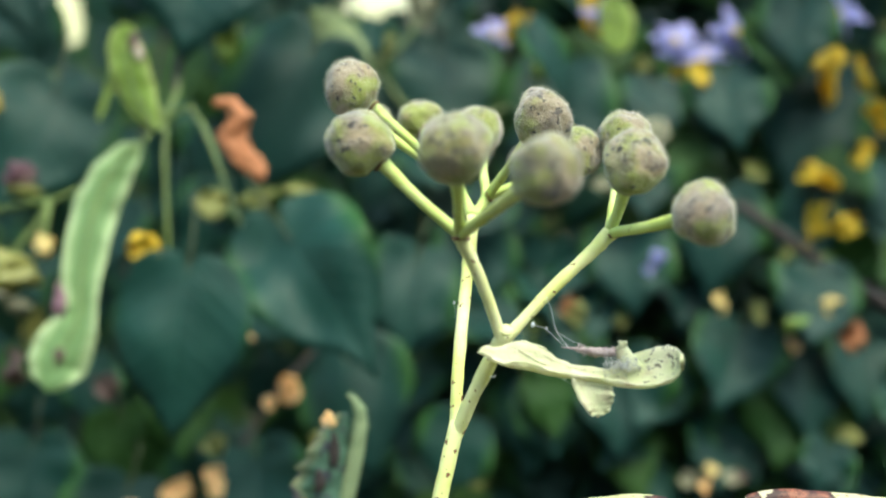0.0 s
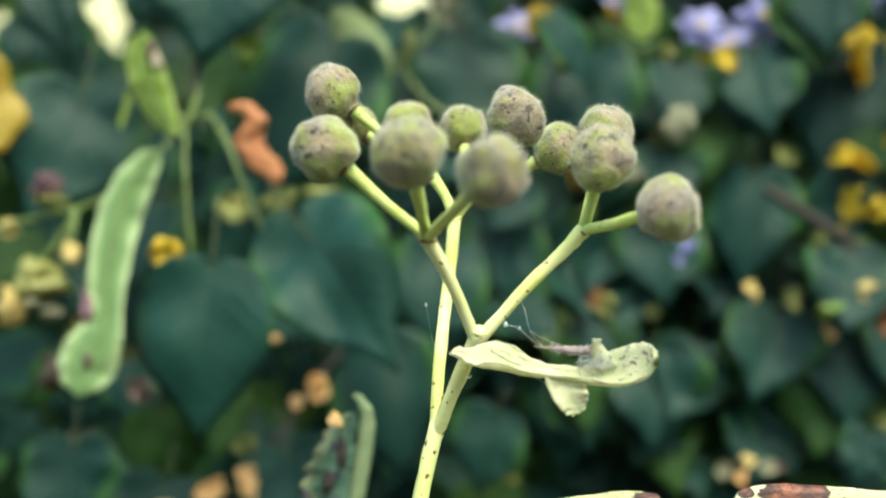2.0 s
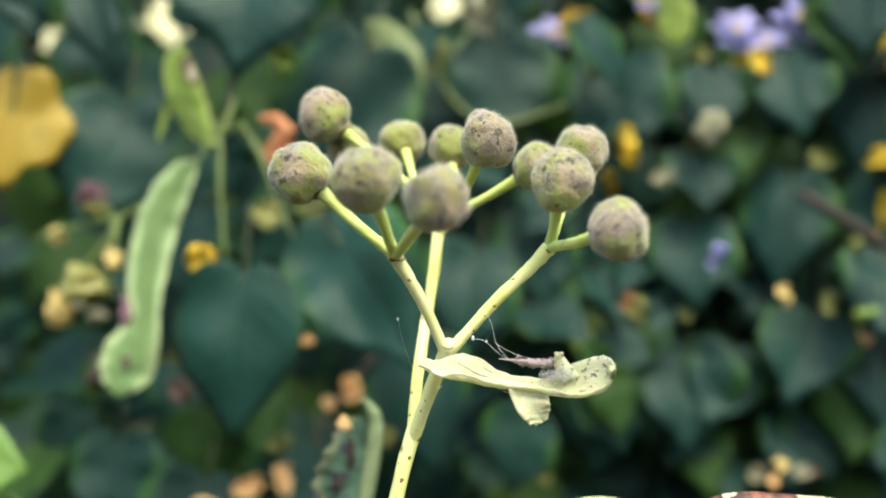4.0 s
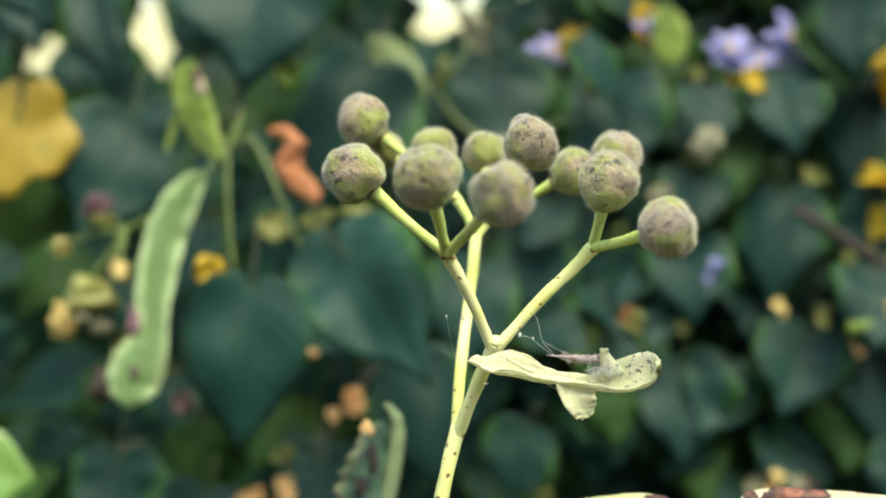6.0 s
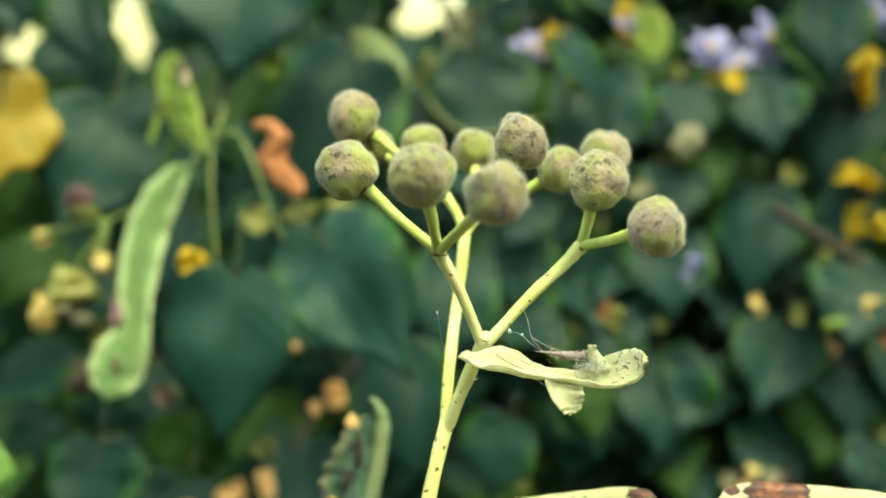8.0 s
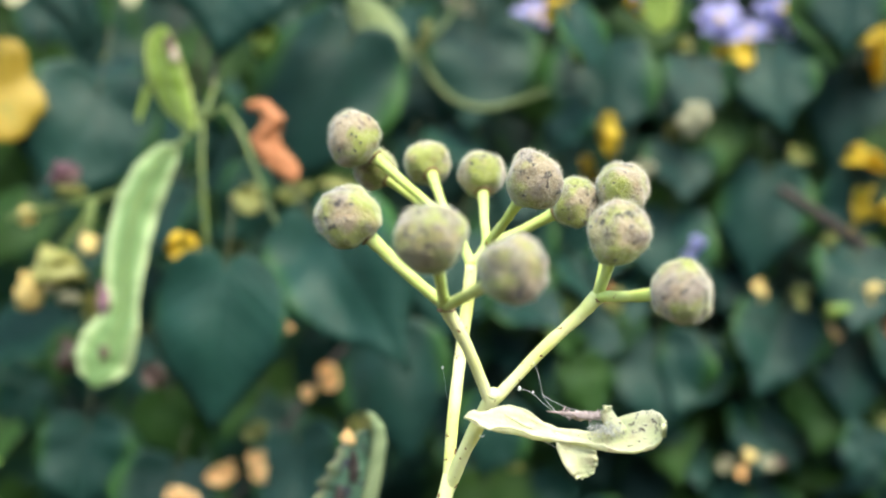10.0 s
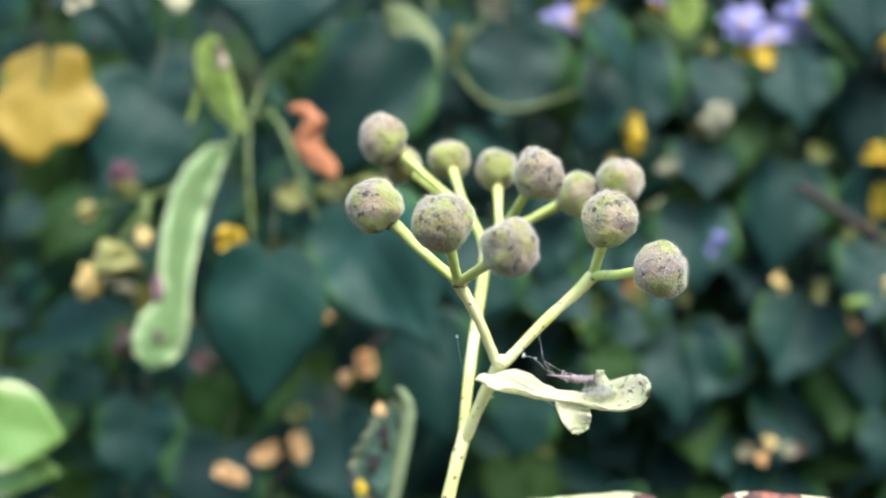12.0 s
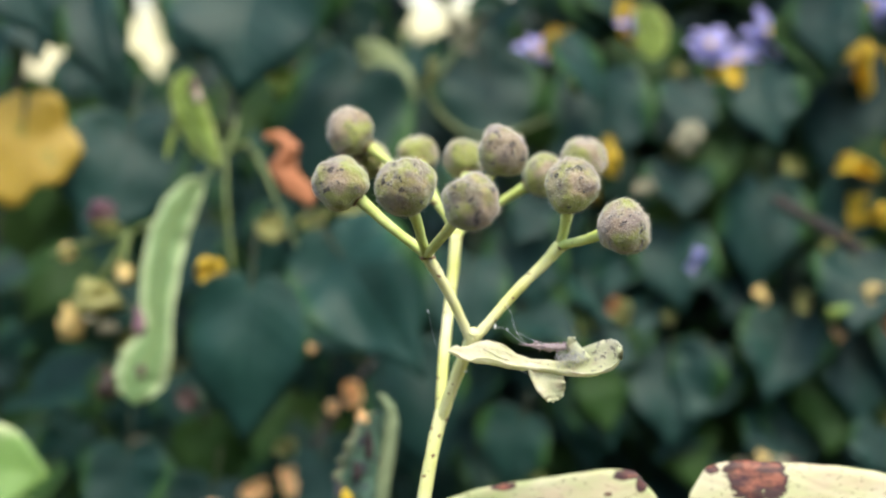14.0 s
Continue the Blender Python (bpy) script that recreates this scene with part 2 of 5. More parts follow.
def blotched_leaf_material():
    """Fading leaf: cream and pale green, with rust patches rimmed in dark purple brown."""
    k = Nodes("fading_leaf")
    uv = k.add("ShaderNodeTexCoord").outputs["UV"]
    sep = k.add("ShaderNodeSeparateXYZ", Vector=uv)
    big, fine = k.noise(uv, 3.5, 4.0), k.noise(uv, 34.0, 4.0, 0.65)
    col = k.mix(k.ramp(big, (0.40, 0.0), (0.58, 1.0)), (0.63, 0.59, 0.40), (0.46, 0.53, 0.23))
    col = k.mix(k.math("MULTIPLY", fine, 0.4), col, (0.60, 0.56, 0.38))
    pink = k.ramp(k.noise(uv, 9.0, 4.0), (0.48, 0.0), (0.66, 0.6))
    col = k.mix(pink, col, (0.58, 0.44, 0.32))
    rust = None
    for cx, cy, rx, ry in ((-0.155, -0.33, 0.045, 0.12), (-0.20, -0.31, 0.03, 0.09), (-0.083, -0.352, 0.014, 0.022), (0.088, -0.345, 0.030, 0.022), (0.062, -0.30, 0.012, 0.03), (0.345, -0.325, 0.026, 0.016), (0.27, -0.26, 0.008, 0.01), (0.13, -0.27, 0.008, 0.008)):
        dx = k.math("DIVIDE", k.math("SUBTRACT", sep.outputs[0], cx), rx)
        dy = k.math("DIVIDE", k.math("SUBTRACT", sep.outputs[1], cy), ry)
        d = k.math("ADD", k.math("MULTIPLY", dx, dx), k.math("MULTIPLY", dy, dy))
        rust = d if rust is None else k.math("MINIMUM", rust, d)
    rust = k.math("ADD", rust, k.math("MULTIPLY", k.math("SUBTRACT", fine, 0.5), 2.4))
    rim = k.ramp(k.math("MULTIPLY", rust, 0.5), (0.46, 1.0), (0.56, 0.0))
    core = k.ramp(k.math("MULTIPLY", rust, 0.5), (0.10, 1.0), (0.34, 0.0))
    col = k.mix(rim, col, (0.05, 0.018, 0.018))
    col = k.mix(k.math("MULTIPLY", core, 0.9), col, k.mix(k.ramp(k.noise(uv, 22.0, 5.0, 0.7), (0.42, 0.0), (0.58, 1.0)), (0.055, 0.014, 0.02), k.mix(fine, (0.22, 0.05, 0.03), (0.48, 0.19, 0.11))))
    dots = k.ramp(k.noise(uv, 70.0, 2.0, 0.5), (0.63, 0.0), (0.68, 1.0))
    col = k.mix(k.math("MULTIPLY", dots, 0.8), col, (0.10, 0.05, 0.02))
    lane = k.math("SUBTRACT", sep.outputs[1], k.math("MULTIPLY", k.math("ABSOLUTE", sep.outputs[0]), 0.8))
    vein = k.math("ABSOLUTE", k.math("SUBTRACT", k.math("FRACT", k.math("MULTIPLY", lane, 7.0)), 0.5))
    h = k.math("ADD", k.math("MULTIPLY", k.math("MINIMUM", k.math("MULTIPLY", vein, 6.0), 1.0), 0.35), k.math("MULTIPLY", fine, 0.6))
    nor = k.bump(h, 0.35, 0.0005)
    p = k.add("ShaderNodeBsdfPrincipled", Base_Color=col, Roughness=0.55, Normal=nor)
    t = k.add("ShaderNodeBsdfTranslucent", Color=col, Normal=nor)
    sh = k.add("ShaderNodeMixShader", Fac=0.25)
    k.tree.links.new(p.outputs[0], sh.inputs[1])
    k.tree.links.new(t.outputs[0], sh.inputs[2])
    return k.finish(sh.outputs[0])


M = {
    "fruit": fruit_material(),
    "fuzz": plain_material("fuzz", (0.50, 0.47, 0.38), (0.68, 0.64, 0.54), 400.0, 0.8, 0.0),
    "stem": stem_material("green_stem", (0.76, 0.75, 0.43), (0.63, 0.65, 0.21), speck=(0.17, 0.07, 0.03), speck_scale=950.0, speck_at=0.67, rough=0.72),
    "pedicel": stem_material("pedicel_skin", (0.58, 0.65, 0.27), (0.46, 0.55, 0.13), speck=(0.2, 0.1, 0.04), speck_scale=1150.0, speck_at=0.71, rough=0.72),
    "calyx": plain_material("calyx_scar", (0.11, 0.05, 0.025), (0.28, 0.17, 0.08), 900.0, 0.8),
    "bract": bract_material(),
    "thread": plain_material("web_thread", (0.6, 0.6, 0.6), (0.75, 0.75, 0.75), 900.0, 0.5, 0.0),
    "mould": plain_material("mould", (0.22, 0.21, 0.20), (0.86, 0.85, 0.82), 900.0, 0.9, 0.0),
    "pink": plain_material("withered_stamen", (0.25, 0.19, 0.195), (0.41, 0.33, 0.335), 1500.0, 0.8),
    "green": leaf_material("leaf_green", (0.006, 0.029, 0.026), (0.016, 0.063, 0.049), edge=(0.034, 0.10, 0.022), edge_at=0.49, vein=0.3, rough=0.47, spec=0.24, thin=0.22),
    "fresh": leaf_material("leaf_fresh", (0.016, 0.052, 0.012), (0.044, 0.100, 0.021), thin=0.3, rough=0.5, spec=0.2),
    "bright": leaf_material("leaf_bright", (0.15, 0.27, 0.05), (0.28, 0.36, 0.09), thin=0.35, glow=(0.5, 0.6, 0.05), spots=(0.46, 0.40, 0.08), spot_size=3.2, spot_at=0.55),
    "ochre": leaf_material("leaf_ochre", (0.38, 0.25, 0.03), (0.49, 0.35, 0.055), thin=0.3, glow=(0.7, 0.45, 0.05), spots=(0.20, 0.22, 0.04), spot_size=3.0, spot_at=0.60),
    "pale_leaf": leaf_material("leaf_pale", (0.16, 0.30, 0.07), (0.25, 0.38, 0.12), edge=(0.50, 0.58, 0.30), edge_at=0.46, thin=0.3, glow=(0.5, 0.6, 0.1), vein=0.4),
    "yellow": leaf_material("leaf_yellow", (0.66, 0.43, 0.025), (0.78, 0.56, 0.06), thin=0.35, glow=(0.8, 0.5, 0.03), spots=(0.16, 0.2, 0.03), spot_size=3.0, spot_at=0.57),
    "olive": leaf_material("leaf_olive", (0.16, 0.19, 0.05), (0.29, 0.275, 0.09), thin=0.3, glow=(0.5, 0.4, 0.05)),
    # dry leaf tan, brightened in the colour to stand for sun flecks
    "peach": plain_material("dry_leaf_tan_sunlit", (0.92, 0.54, 0.22), (0.95, 0.70, 0.38), 90.0, 0.7, 0.3, 0.0006, 0.35),
    "pale": plain_material("dry_petal_pale", (0.26, 0.25, 0.15), (0.42, 0.40, 0.28), 90.0, 0.7, 0.3, 0.0006, 0.35),
    "rust": plain_material("dry_leaf_rust", (0.36, 0.12, 0.045), (0.58, 0.25, 0.12), 90.0, 0.7, 0.4, 0.0008, 0.3),
    "straw": plain_material("dry_leaf_straw", (0.62, 0.46, 0.16), (0.78, 0.62, 0.28), 90.0, 0.7, 0.3, 0.0006, 0.35),
    # colour of sky between leaves, put on solid pieces
    "lilac": plain_material("sky_lilac", (0.42, 0.40, 0.78), (0.58, 0.56, 0.88), 90.0, 0.7, 0.3, 0.0006, 0.35),
    "bruise": plain_material("purple_bruise", (0.11, 0.05, 0.07), (0.27, 0.15, 0.19), 400.0, 0.7, 0.3, 0.0004),
    "plum": plain_material("plum_skin", (0.04, 0.012, 0.02), (0.09, 0.03, 0.045), 400.0, 0.5, 0.3, 0.0004),
    "scar": plain_material("pale_scar", (0.42, 0.30, 0.26), (0.58, 0.46, 0.40), 400.0, 0.7, 0.3, 0.0004),
    "mauve": plain_material("dry_petal_mauve", (0.07, 0.045, 0.045), (0.19, 0.12, 0.10), 90.0, 0.7, 0.3, 0.0006, 0.3),
    "wing": leaf_material("seed_wing", (0.12, 0.22, 0.085), (0.20, 0.32, 0.12), edge=(0.48, 0.58, 0.31), edge_at=0.40, rough=0.55, thin=0.3,
                          glow=(0.45, 0.6, 0.15), vein=0.9, vein_tint=1.25),
    "pod": leaf_material("green_wing", (0.14, 0.25, 0.03), (0.28, 0.38, 0.07), edge=(0.40, 0.48, 0.14), edge_at=0.42, rough=0.55, thin=0.3,
                         glow=(0.4, 0.5, 0.08), spots=(0.14, 0.07, 0.04), spot_size=5.0, spot_at=0.68),
    "dull": leaf_material("dull_wing", (0.13, 0.19, 0.07), (0.22, 0.27, 0.12), rough=0.6, thin=0.3, glow=(0.35, 0.4, 0.12)),
    "serrate": leaf_material("scorched_leaf", (0.05, 0.12, 0.09), (0.10, 0.19, 0.13), edge=(0.30, 0.31, 0.16), edge_at=0.47, spots=(0.045, 0.032, 0.07),
                             spot_size=7.0, spot_at=0.53, rough=0.5, thin=0.2),
    "under": plain_material("leaf_underside", (0.20, 0.27, 0.14), (0.30, 0.36, 0.20), 300.0, 0.7, 0.3, 0.0004, 0.2),
    "fading": blotched_leaf_material(),
    "bark": plain_material("twig_bark", (0.018, 0.014, 0.014), (0.05, 0.036, 0.032), 150.0, 0.8, 0.6, 0.001),
    "stalk": stem_material("thin_stalk", (0.20, 0.26, 0.08), (0.13, 0.18, 0.05), speck_at=0.8),
    "petiole": stem_material("leaf_stalk", (0.075, 0.095, 0.035), (0.05, 0.055, 0.028), speck_at=0.8),
    "soil": plain_material("leaf_litter", (0.035, 0.03, 0.018), (0.10, 0.08, 0.045), 14.0, 0.95, 0.8, 0.02),
}


# ---------------------------------------------------------------- building tools
def part(name, bm, material, parent=None, label="", smooth=True):
    """Link a bmesh as one mesh object under a thing or a part."""
    me = bpy.data.meshes.new(name)
    bm.to_mesh(me)
    bm.free()
    for p in me.polygons:
        p.use_smooth = smooth
    me.materials.append(material)
    ob = new(name, me)
    if parent:
        ob.parent = parent
    if label:
        tagged(ob, label)
    return ob


def shared(name, me, m, parent, label=""):
    """One more object on mesh data that others use too."""
    ob = new(name, me)
    ob.parent = parent
    ob.matrix_local = m
    if label:
        tagged(ob, label)
    return ob


def root(name, place, label, category, group=""):
    ob = new(name)
    ob.location = place
    ob.empty_display_size = 0.01
    return tagged(ob, label, category, group)


def smooth_line(points, steps=6):
    """Catmull-Rom through (place, radius) pairs."""
    pts = [(Vector(p), r) for p, r in points]
    pts = [(2 * pts[0][0] - pts[1][0], pts[0][1])] + pts + [(2 * pts[-1][0] - pts[-2][0], pts[-1][1])]
    out = []
    for i in range(1, len(pts) - 2):
        a, b, c, d = (q[0] for q in pts[i - 1:i + 3])
        for s in range(steps):
            t = s / steps
            p = 0.5 * (2 * b + (c - a) * t + (2 * a - 5 * b + 4 * c - d) * t * t + (3 * b - a - 3 * c + d) * t ** 3)
            out.append((p, pts[i][1] * (1 - t) + pts[i + 1][1] * t))
    out.append(pts[-2])
    return out


def tube(bm, points, sides=10, steps=6, rough=0.0, seed=0):
    """A tapering stem along a line, closed at both ends."""
    line = smooth_line(points, steps)
    rings = []
    up = Vector((0.3, 1, 0.2)).normalized()
    for i, (p, r) in enumerate(line):
        q = line[min(i + 1, len(line) - 1)][0] - line[max(i - 1, 0)][0]
        q.normalize()
        x = q.cross(up)
        if x.length < 0.1:
            x = q.cross(Vector((1, 0, 0)))
        x.normalize()
        y = x.cross(q)
        up = y
        ring = []
        for s in range(sides):
            a = 2 * math.pi * s / sides
            rr = r * (1 + rough * noise.noise(Vector((i * 0.7 + seed, s * 0.9, seed * 1.3))))
            ring.append(bm.verts.new(p + (x * math.cos(a) + y * math.sin(a)) * rr))
        rings.append(ring)
    for r0, r1 in zip(rings, rings[1:]):
        for s in range(sides):
            bm.faces.new((r0[s], r0[(s + 1) % sides], r1[(s + 1) % sides], r1[s]))
    bm.faces.new(rings[0][::-1])
    bm.faces.new(rings[-1])
    return bm


HEART = ((0, 1.0), (5, 0.87), (12, 0.78), (25, 0.70), (45, 0.615), (65, 0.565), (90, 0.50), (115, 0.41), (140, 0.31), (158, 0.22), (170, 0.14), (176, 0.06))
LOBED = ((0, 1.0), (5, 0.87), (12, 0.78), (25, 0.70), (45, 0.615), (65, 0.565), (90, 0.58), (110, 0.60), (125, 0.53), (140, 0.455), (152, 0.415), (162, 0.395), (169, 0.365), (173, 0.24), (176, 0.06))
BROAD = ((0, 1.0), (5, 0.86), (12, 0.76), (25, 0.69), (45, 0.63), (65, 0.59), (90, 0.53), (115, 0.45), (140, 0.36), (158, 0.29), (170, 0.23), (176, 0.13))
SCRAP = ((0, 1.0), (20, 0.93), (45, 0.70), (70, 0.55), (100, 0.47), (130, 0.38), (160, 0.25), (176, 0.16))
OVATE = ((0, 1.0), (4, 0.90), (10, 0.82), (20, 0.735), (30, 0.665), (45, 0.565), (60, 0.475), (75, 0.40), (90, 0.34), (110, 0.29), (130, 0.25), (150, 0.21), (165, 0.15), (176, 0.08))
OVAL = ((0, 1.0), (6, 0.93), (15, 0.75), (30, 0.50), (50, 0.34), (75, 0.26), (100, 0.235), (130, 0.20), (160, 0.12), (176, 0.05))


def leaf_bm(spread=48, rings=5, fold=0.18, droop=0.22, wave=0.05, teeth=0.02, seed=0, outline=HEART, thick=0.006, uneven=0.02, lean=0.0):
    """A leaf one unit long from the stalk's end (origin) to its tip (+y), face up (+z)."""
    bm = bmesh.new()
    uv = bm.loops.layers.uv.new("uv")
    xs, ys = [p[0] for p in outline], [p[1] for p in outline]
    flat = {}

    def shape(x, y):
        n = noise.noise(Vector((x * 2.3 + seed * 7.1, y * 2.3, seed * 3.7)))
        ax = abs(x)
        z = fold * ax - droop * y * abs(y) + wave * n * (0.4 + ax * 2)
        z += 0.004 * math.sin((y - 0.85 * ax) * 47) * min(1.0, ax * 6)
        return Vector((x + lean * y * abs(y), y, z))

    def vert(x, y):
        v = bm.verts.new(shape(x, y))
        flat[v] = (x, y)
        return v

    centre = vert(0, 0)
    rows = []
    for i in range(spread + 1):
        deg = -176 + 352 * i / spread
        r = float(np.interp(abs(deg), xs, ys))
        r *= 1 + teeth * (1 if i % 2 else -1) * (0.3 + 0.7 * abs(math.sin(radians(deg)))) + uneven * noise.noise(Vector((deg * 0.03, seed, 0.5)))
        a = radians(deg)
        rows.append([vert(math.sin(a) * r * (j / rings) ** 0.9, math.cos(a) * r * (j / rings) ** 0.9) for j in range(1, rings + 1)])
    for r0, r1 in zip(rows, rows[1:]):
        bm.faces.new((centre, r1[0], r0[0]))
        for j in range(rings - 1):
            bm.faces.new((r0[j], r1[j], r1[j + 1], r0[j + 1]))
    for f in bm.faces:
        for lp in f.loops:
            lp[uv].uv = flat[lp.vert]
    if thick:
        bmesh.ops.recalc_face_normals(bm, faces=bm.faces)
        bmesh.ops.solidify(bm, geom=bm.faces[:], thickness=thick)
    return bm


def leaf_pose(base, tip, face, wide=1.0):
    """Lays a unit leaf from base to tip, its upper side turned towards face."""
    b, t = Vector(base), Vector(tip)
    y = t - b
    size = y.length
    y.normalize()
    z = Vector(face)
    z = (z - y * z.dot(y)).normalized()
    x = y.cross(z)
    m = Matrix((x * size * wide, y * size, z * size)).transposed().to_4x4()
    m.translation = b
    return m


def mesh_of(bm, name, material, smooth=True):
    me = bpy.data.meshes.new(name)
    bm.to_mesh(me)
    bm.free()
    for p in me.polygons:
        p.use_smooth = smooth
    me.materials.append(material)
    return me


def lump_bm(length, width, depth, seed, rough=0.25, seg=18, rings=12):
    """A crumpled rounded body, long axis z, centred."""
    bm = bmesh.new()
    bmesh.ops.create_uvsphere(bm, u_segments=seg, v_segments=rings, radius=1.0)
    for v in bm.verts:
        n = noise.noise(v.co * 1.7 + Vector((seed * 5.1, seed, 0))) + 0.4 * noise.noise(v.co * 4.1 + Vector((seed, 9, 0)))
        v.co *= 1 + rough * n
        v.co = Vector((v.co.x * width / 2, v.co.y * depth / 2, v.co.z * length / 2))
    return bm


# ---------------------------------------------------------------- ground
bm = bmesh.new()
bmesh.ops.create_grid(bm, x_segments=60, y_segments=60, size=1.0)
for v in bm.verts:
    far = max(abs(v.co.x), abs(v.co.y))
    v.co *= 3 + 900 * far ** 4
    v.co.z = 0.03 * noise.noise(v.co * 1.3) if far < 0.5 else 0.0
tagged(part("ground", bm, M["soil"]), "dark bare soil with brown leaf litter", "ground", kind="structure")

# glowing ring added far behind the hedge to whiten the crown gaps
ring_nodes = Nodes("gap_glow")
rise = ring_nodes.add("ShaderNodeSeparateXYZ", Vector=ring_nodes.add("ShaderNodeTexCoord").outputs["Object"]).outputs[2]
veil = ring_nodes.add("ShaderNodeMixShader", Fac=ring_nodes.ramp(ring_nodes.math("MULTIPLY", rise, 1 / 26), (0.70, 1.0), (1.0, 0.0)))
glow = ring_nodes.add("ShaderNodeEmission", Color=ring_nodes.mix(ring_nodes.noise(ring_nodes.add("ShaderNodeTexCoord").outputs["Object"], 0.15, 3.0), (1.0, 0.95, 0.62), (1.0, 0.92, 0.72)))
ring_nodes.put(glow, "Strength", 0.34)
ring_nodes.tree.links.new(ring_nodes.add("ShaderNodeBsdfTransparent").outputs[0], veil.inputs[1])
ring_nodes.tree.links.new(glow.outputs[0], veil.inputs[2])
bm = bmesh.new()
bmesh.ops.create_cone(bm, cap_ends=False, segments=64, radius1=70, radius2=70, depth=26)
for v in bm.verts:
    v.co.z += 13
tagged(part("backdrop", bm, ring_nodes.finish(veil.outputs[0])), "added glowing ring, seen as warm white through the crown gaps", "backdrop", kind="structure")

# ---------------------------------------------------------------- the shoot that carries the sprig
shoot = root("linden_shoot", (-0.02, 0.20, 0.0), "thin brown linden shoot rising from the soil", "shoot")
part("twig", tube(bmesh.new(), [((0, 0, -0.02), 0.005), ((-0.01, 0.01, 0.5), 0.0045), ((0.01, -0.03, 1.1), 0.003), ((0.006, -0.063, 1.352), 0.0016)], 10, 8, 0.15), M["bark"], shoot)

# stems that carry the crown behind
for j, (x, y, h) in enumerate(((-0.55, 0.72, 2.0), (-0.27, 0.80, 2.1), (0.04, 0.70, 1.62), (0.33, 0.82, 1.75), (0.62, 0.74, 2.0))):
    st = root("young_linden_tree", (x, y + 0.28, 0.0), "slender young linden tree with smooth brown bark", "tree", "young trees behind")
    part("trunk", tube(bmesh.new(), [((0, 0, -0.03), 0.016), ((0.02 * (-1) ** j, 0.01, 0.6), 0.012), ((-0.02, 0.0, 1.2), 0.008), ((0.03, 0.02, h), 0.003)], 10, 8, 0.15, j), M["bark"], st)

# ---------------------------------------------------------------- the fruiting sprig
sprig = root("linden_fruit_sprig", (0.0006, 0.1331, EYE - 0.0312), "pale green linden sprig with twelve downy round fruits", "plant sprig")
SPRIG_INV = Matrix.Translation(-sprig.location)


def under(ob, parent=None):
    """Hang a piece built in world place under the sprig or under one of its parts."""
    ob.parent = parent or sprig
    ob.matrix_parent_inverse = Matrix() if parent else SPRIG_INV
    return ob


def P(x, y, z):
    return Vector((x / 1000, y / 1000, EYE + z / 1000))


N_FOOT, N_FORK, N_BRACT = P(-14, 139, -100), P(2.1, 141.6, -25.3), P(8.2, 135.8, -12.3)
N_LEFT, N_RIGHT = P(2.2, 129.6, 1.8), P(23.5, 138.9, 2.2)
N_BACK, N_BACK_L, N_BACK_R = P(4.8, 158, 5.2), P(1.0, 162, 12.2), P(7.2, 162, 8.4)


def stem(name, points, material, label="", seed=0, sides=12, hairs=0):
    bm = tube(bmesh.new(), points, sides, 7, 0.14, seed)
    ob = under(part(name, bm, material, None, label))
    if hairs:
        # short pale hairs all along
        rnd = random.Random(seed + 300)
        fur = bmesh.new()
        for _ in range(hairs):
            i = rnd.randrange(len(points) - 1)
            q = rnd.random()
            (a, ra), (b, rb) = points[i], points[i + 1]
            along = (b - a).normalized()
            side = along.orthogonal().normalized()
            side = Matrix.Rotation(rnd.uniform(0, 6.283), 3, along) @ side
            p = a.lerp(b, q) + side * (ra + (rb - ra) * q) * 0.9
            way = (side + along * rnd.gauss(0.2, 0.5) + along.cross(side) * rnd.gauss(0, 0.4)).normalized() * rnd.uniform(0.0002, 0.00042)
            w = along.cross(side) * 0.000012
            tip = fur.verts.new(p + way)
            ring = [fur.verts.new(p + w), fur.verts.new(p - w * 0.5 + along * 0.00001), fur.verts.new(p - w * 0.5 - along * 0.00001)]
            for j in range(3):
                fur.faces.new((ring[j], ring[(j + 1) % 3], tip))
        part("down", fur, M["fuzz"], ob, "fine pale hairs")
    return ob


stem("main_stem", [(N_FOOT, 0.00125), (P(-6, 136, -62), 0.00118), (P(-0.5, 138, -35.5), 0.00112), (N_FORK + Vector((0, 0, 0.0004)), 0.00118)], M["stem"], "pale yellow green stem with brown specks", 1)
stem("front_stem", [(P(1.6, 141.4, -27.3), 0.0010), (P(4.4, 139.4, -20.5), 0.00105), (N_BRACT, 0.00115), (P(8.7, 134.8, -11.0), 0.0009)], M["stem"], "", 2)
stem("back_stem", [(P(1.7, 141.6, -27.0), 0.0009), (P(2.4, 147, -16), 0.00095), (P(3.8, 154.5, -4), 0.00098), (N_BACK, 0.0011)], M["stem"], "", 3)
stem("left_stem", [(N_BRACT - Vector((0, 0, 0.0006)), 0.0008), (P(5.9, 133.2, -6.2), 0.00082), (P(3.8, 131, -1.4), 0.00088), (N_LEFT, 0.0011)], M["stem"], "", 4, 12, 220)
stem("right_stem", [(N_BRACT - Vector((0, 0, 0.0006)), 0.0008), (P(15.4, 137.0, -5.4), 0.00085), (P(20.9, 138.3, -0.4), 0.00095), (N_RIGHT, 0.00115)], M["stem"], "", 5, 12, 220)
stem("back_left_stem", [(N_BACK, 0.00095), (P(3.2, 160.4, 8.8), 0.0008), (N_BACK_L, 0.001)], M["pedicel"], "", 6, 12, 220)
stem("back_right_stem", [(N_BACK, 0.00095), (P(6.2, 160.6, 6.9), 0.0008), (N_BACK_R, 0.001)], M["pedicel"], "", 7, 12, 220)

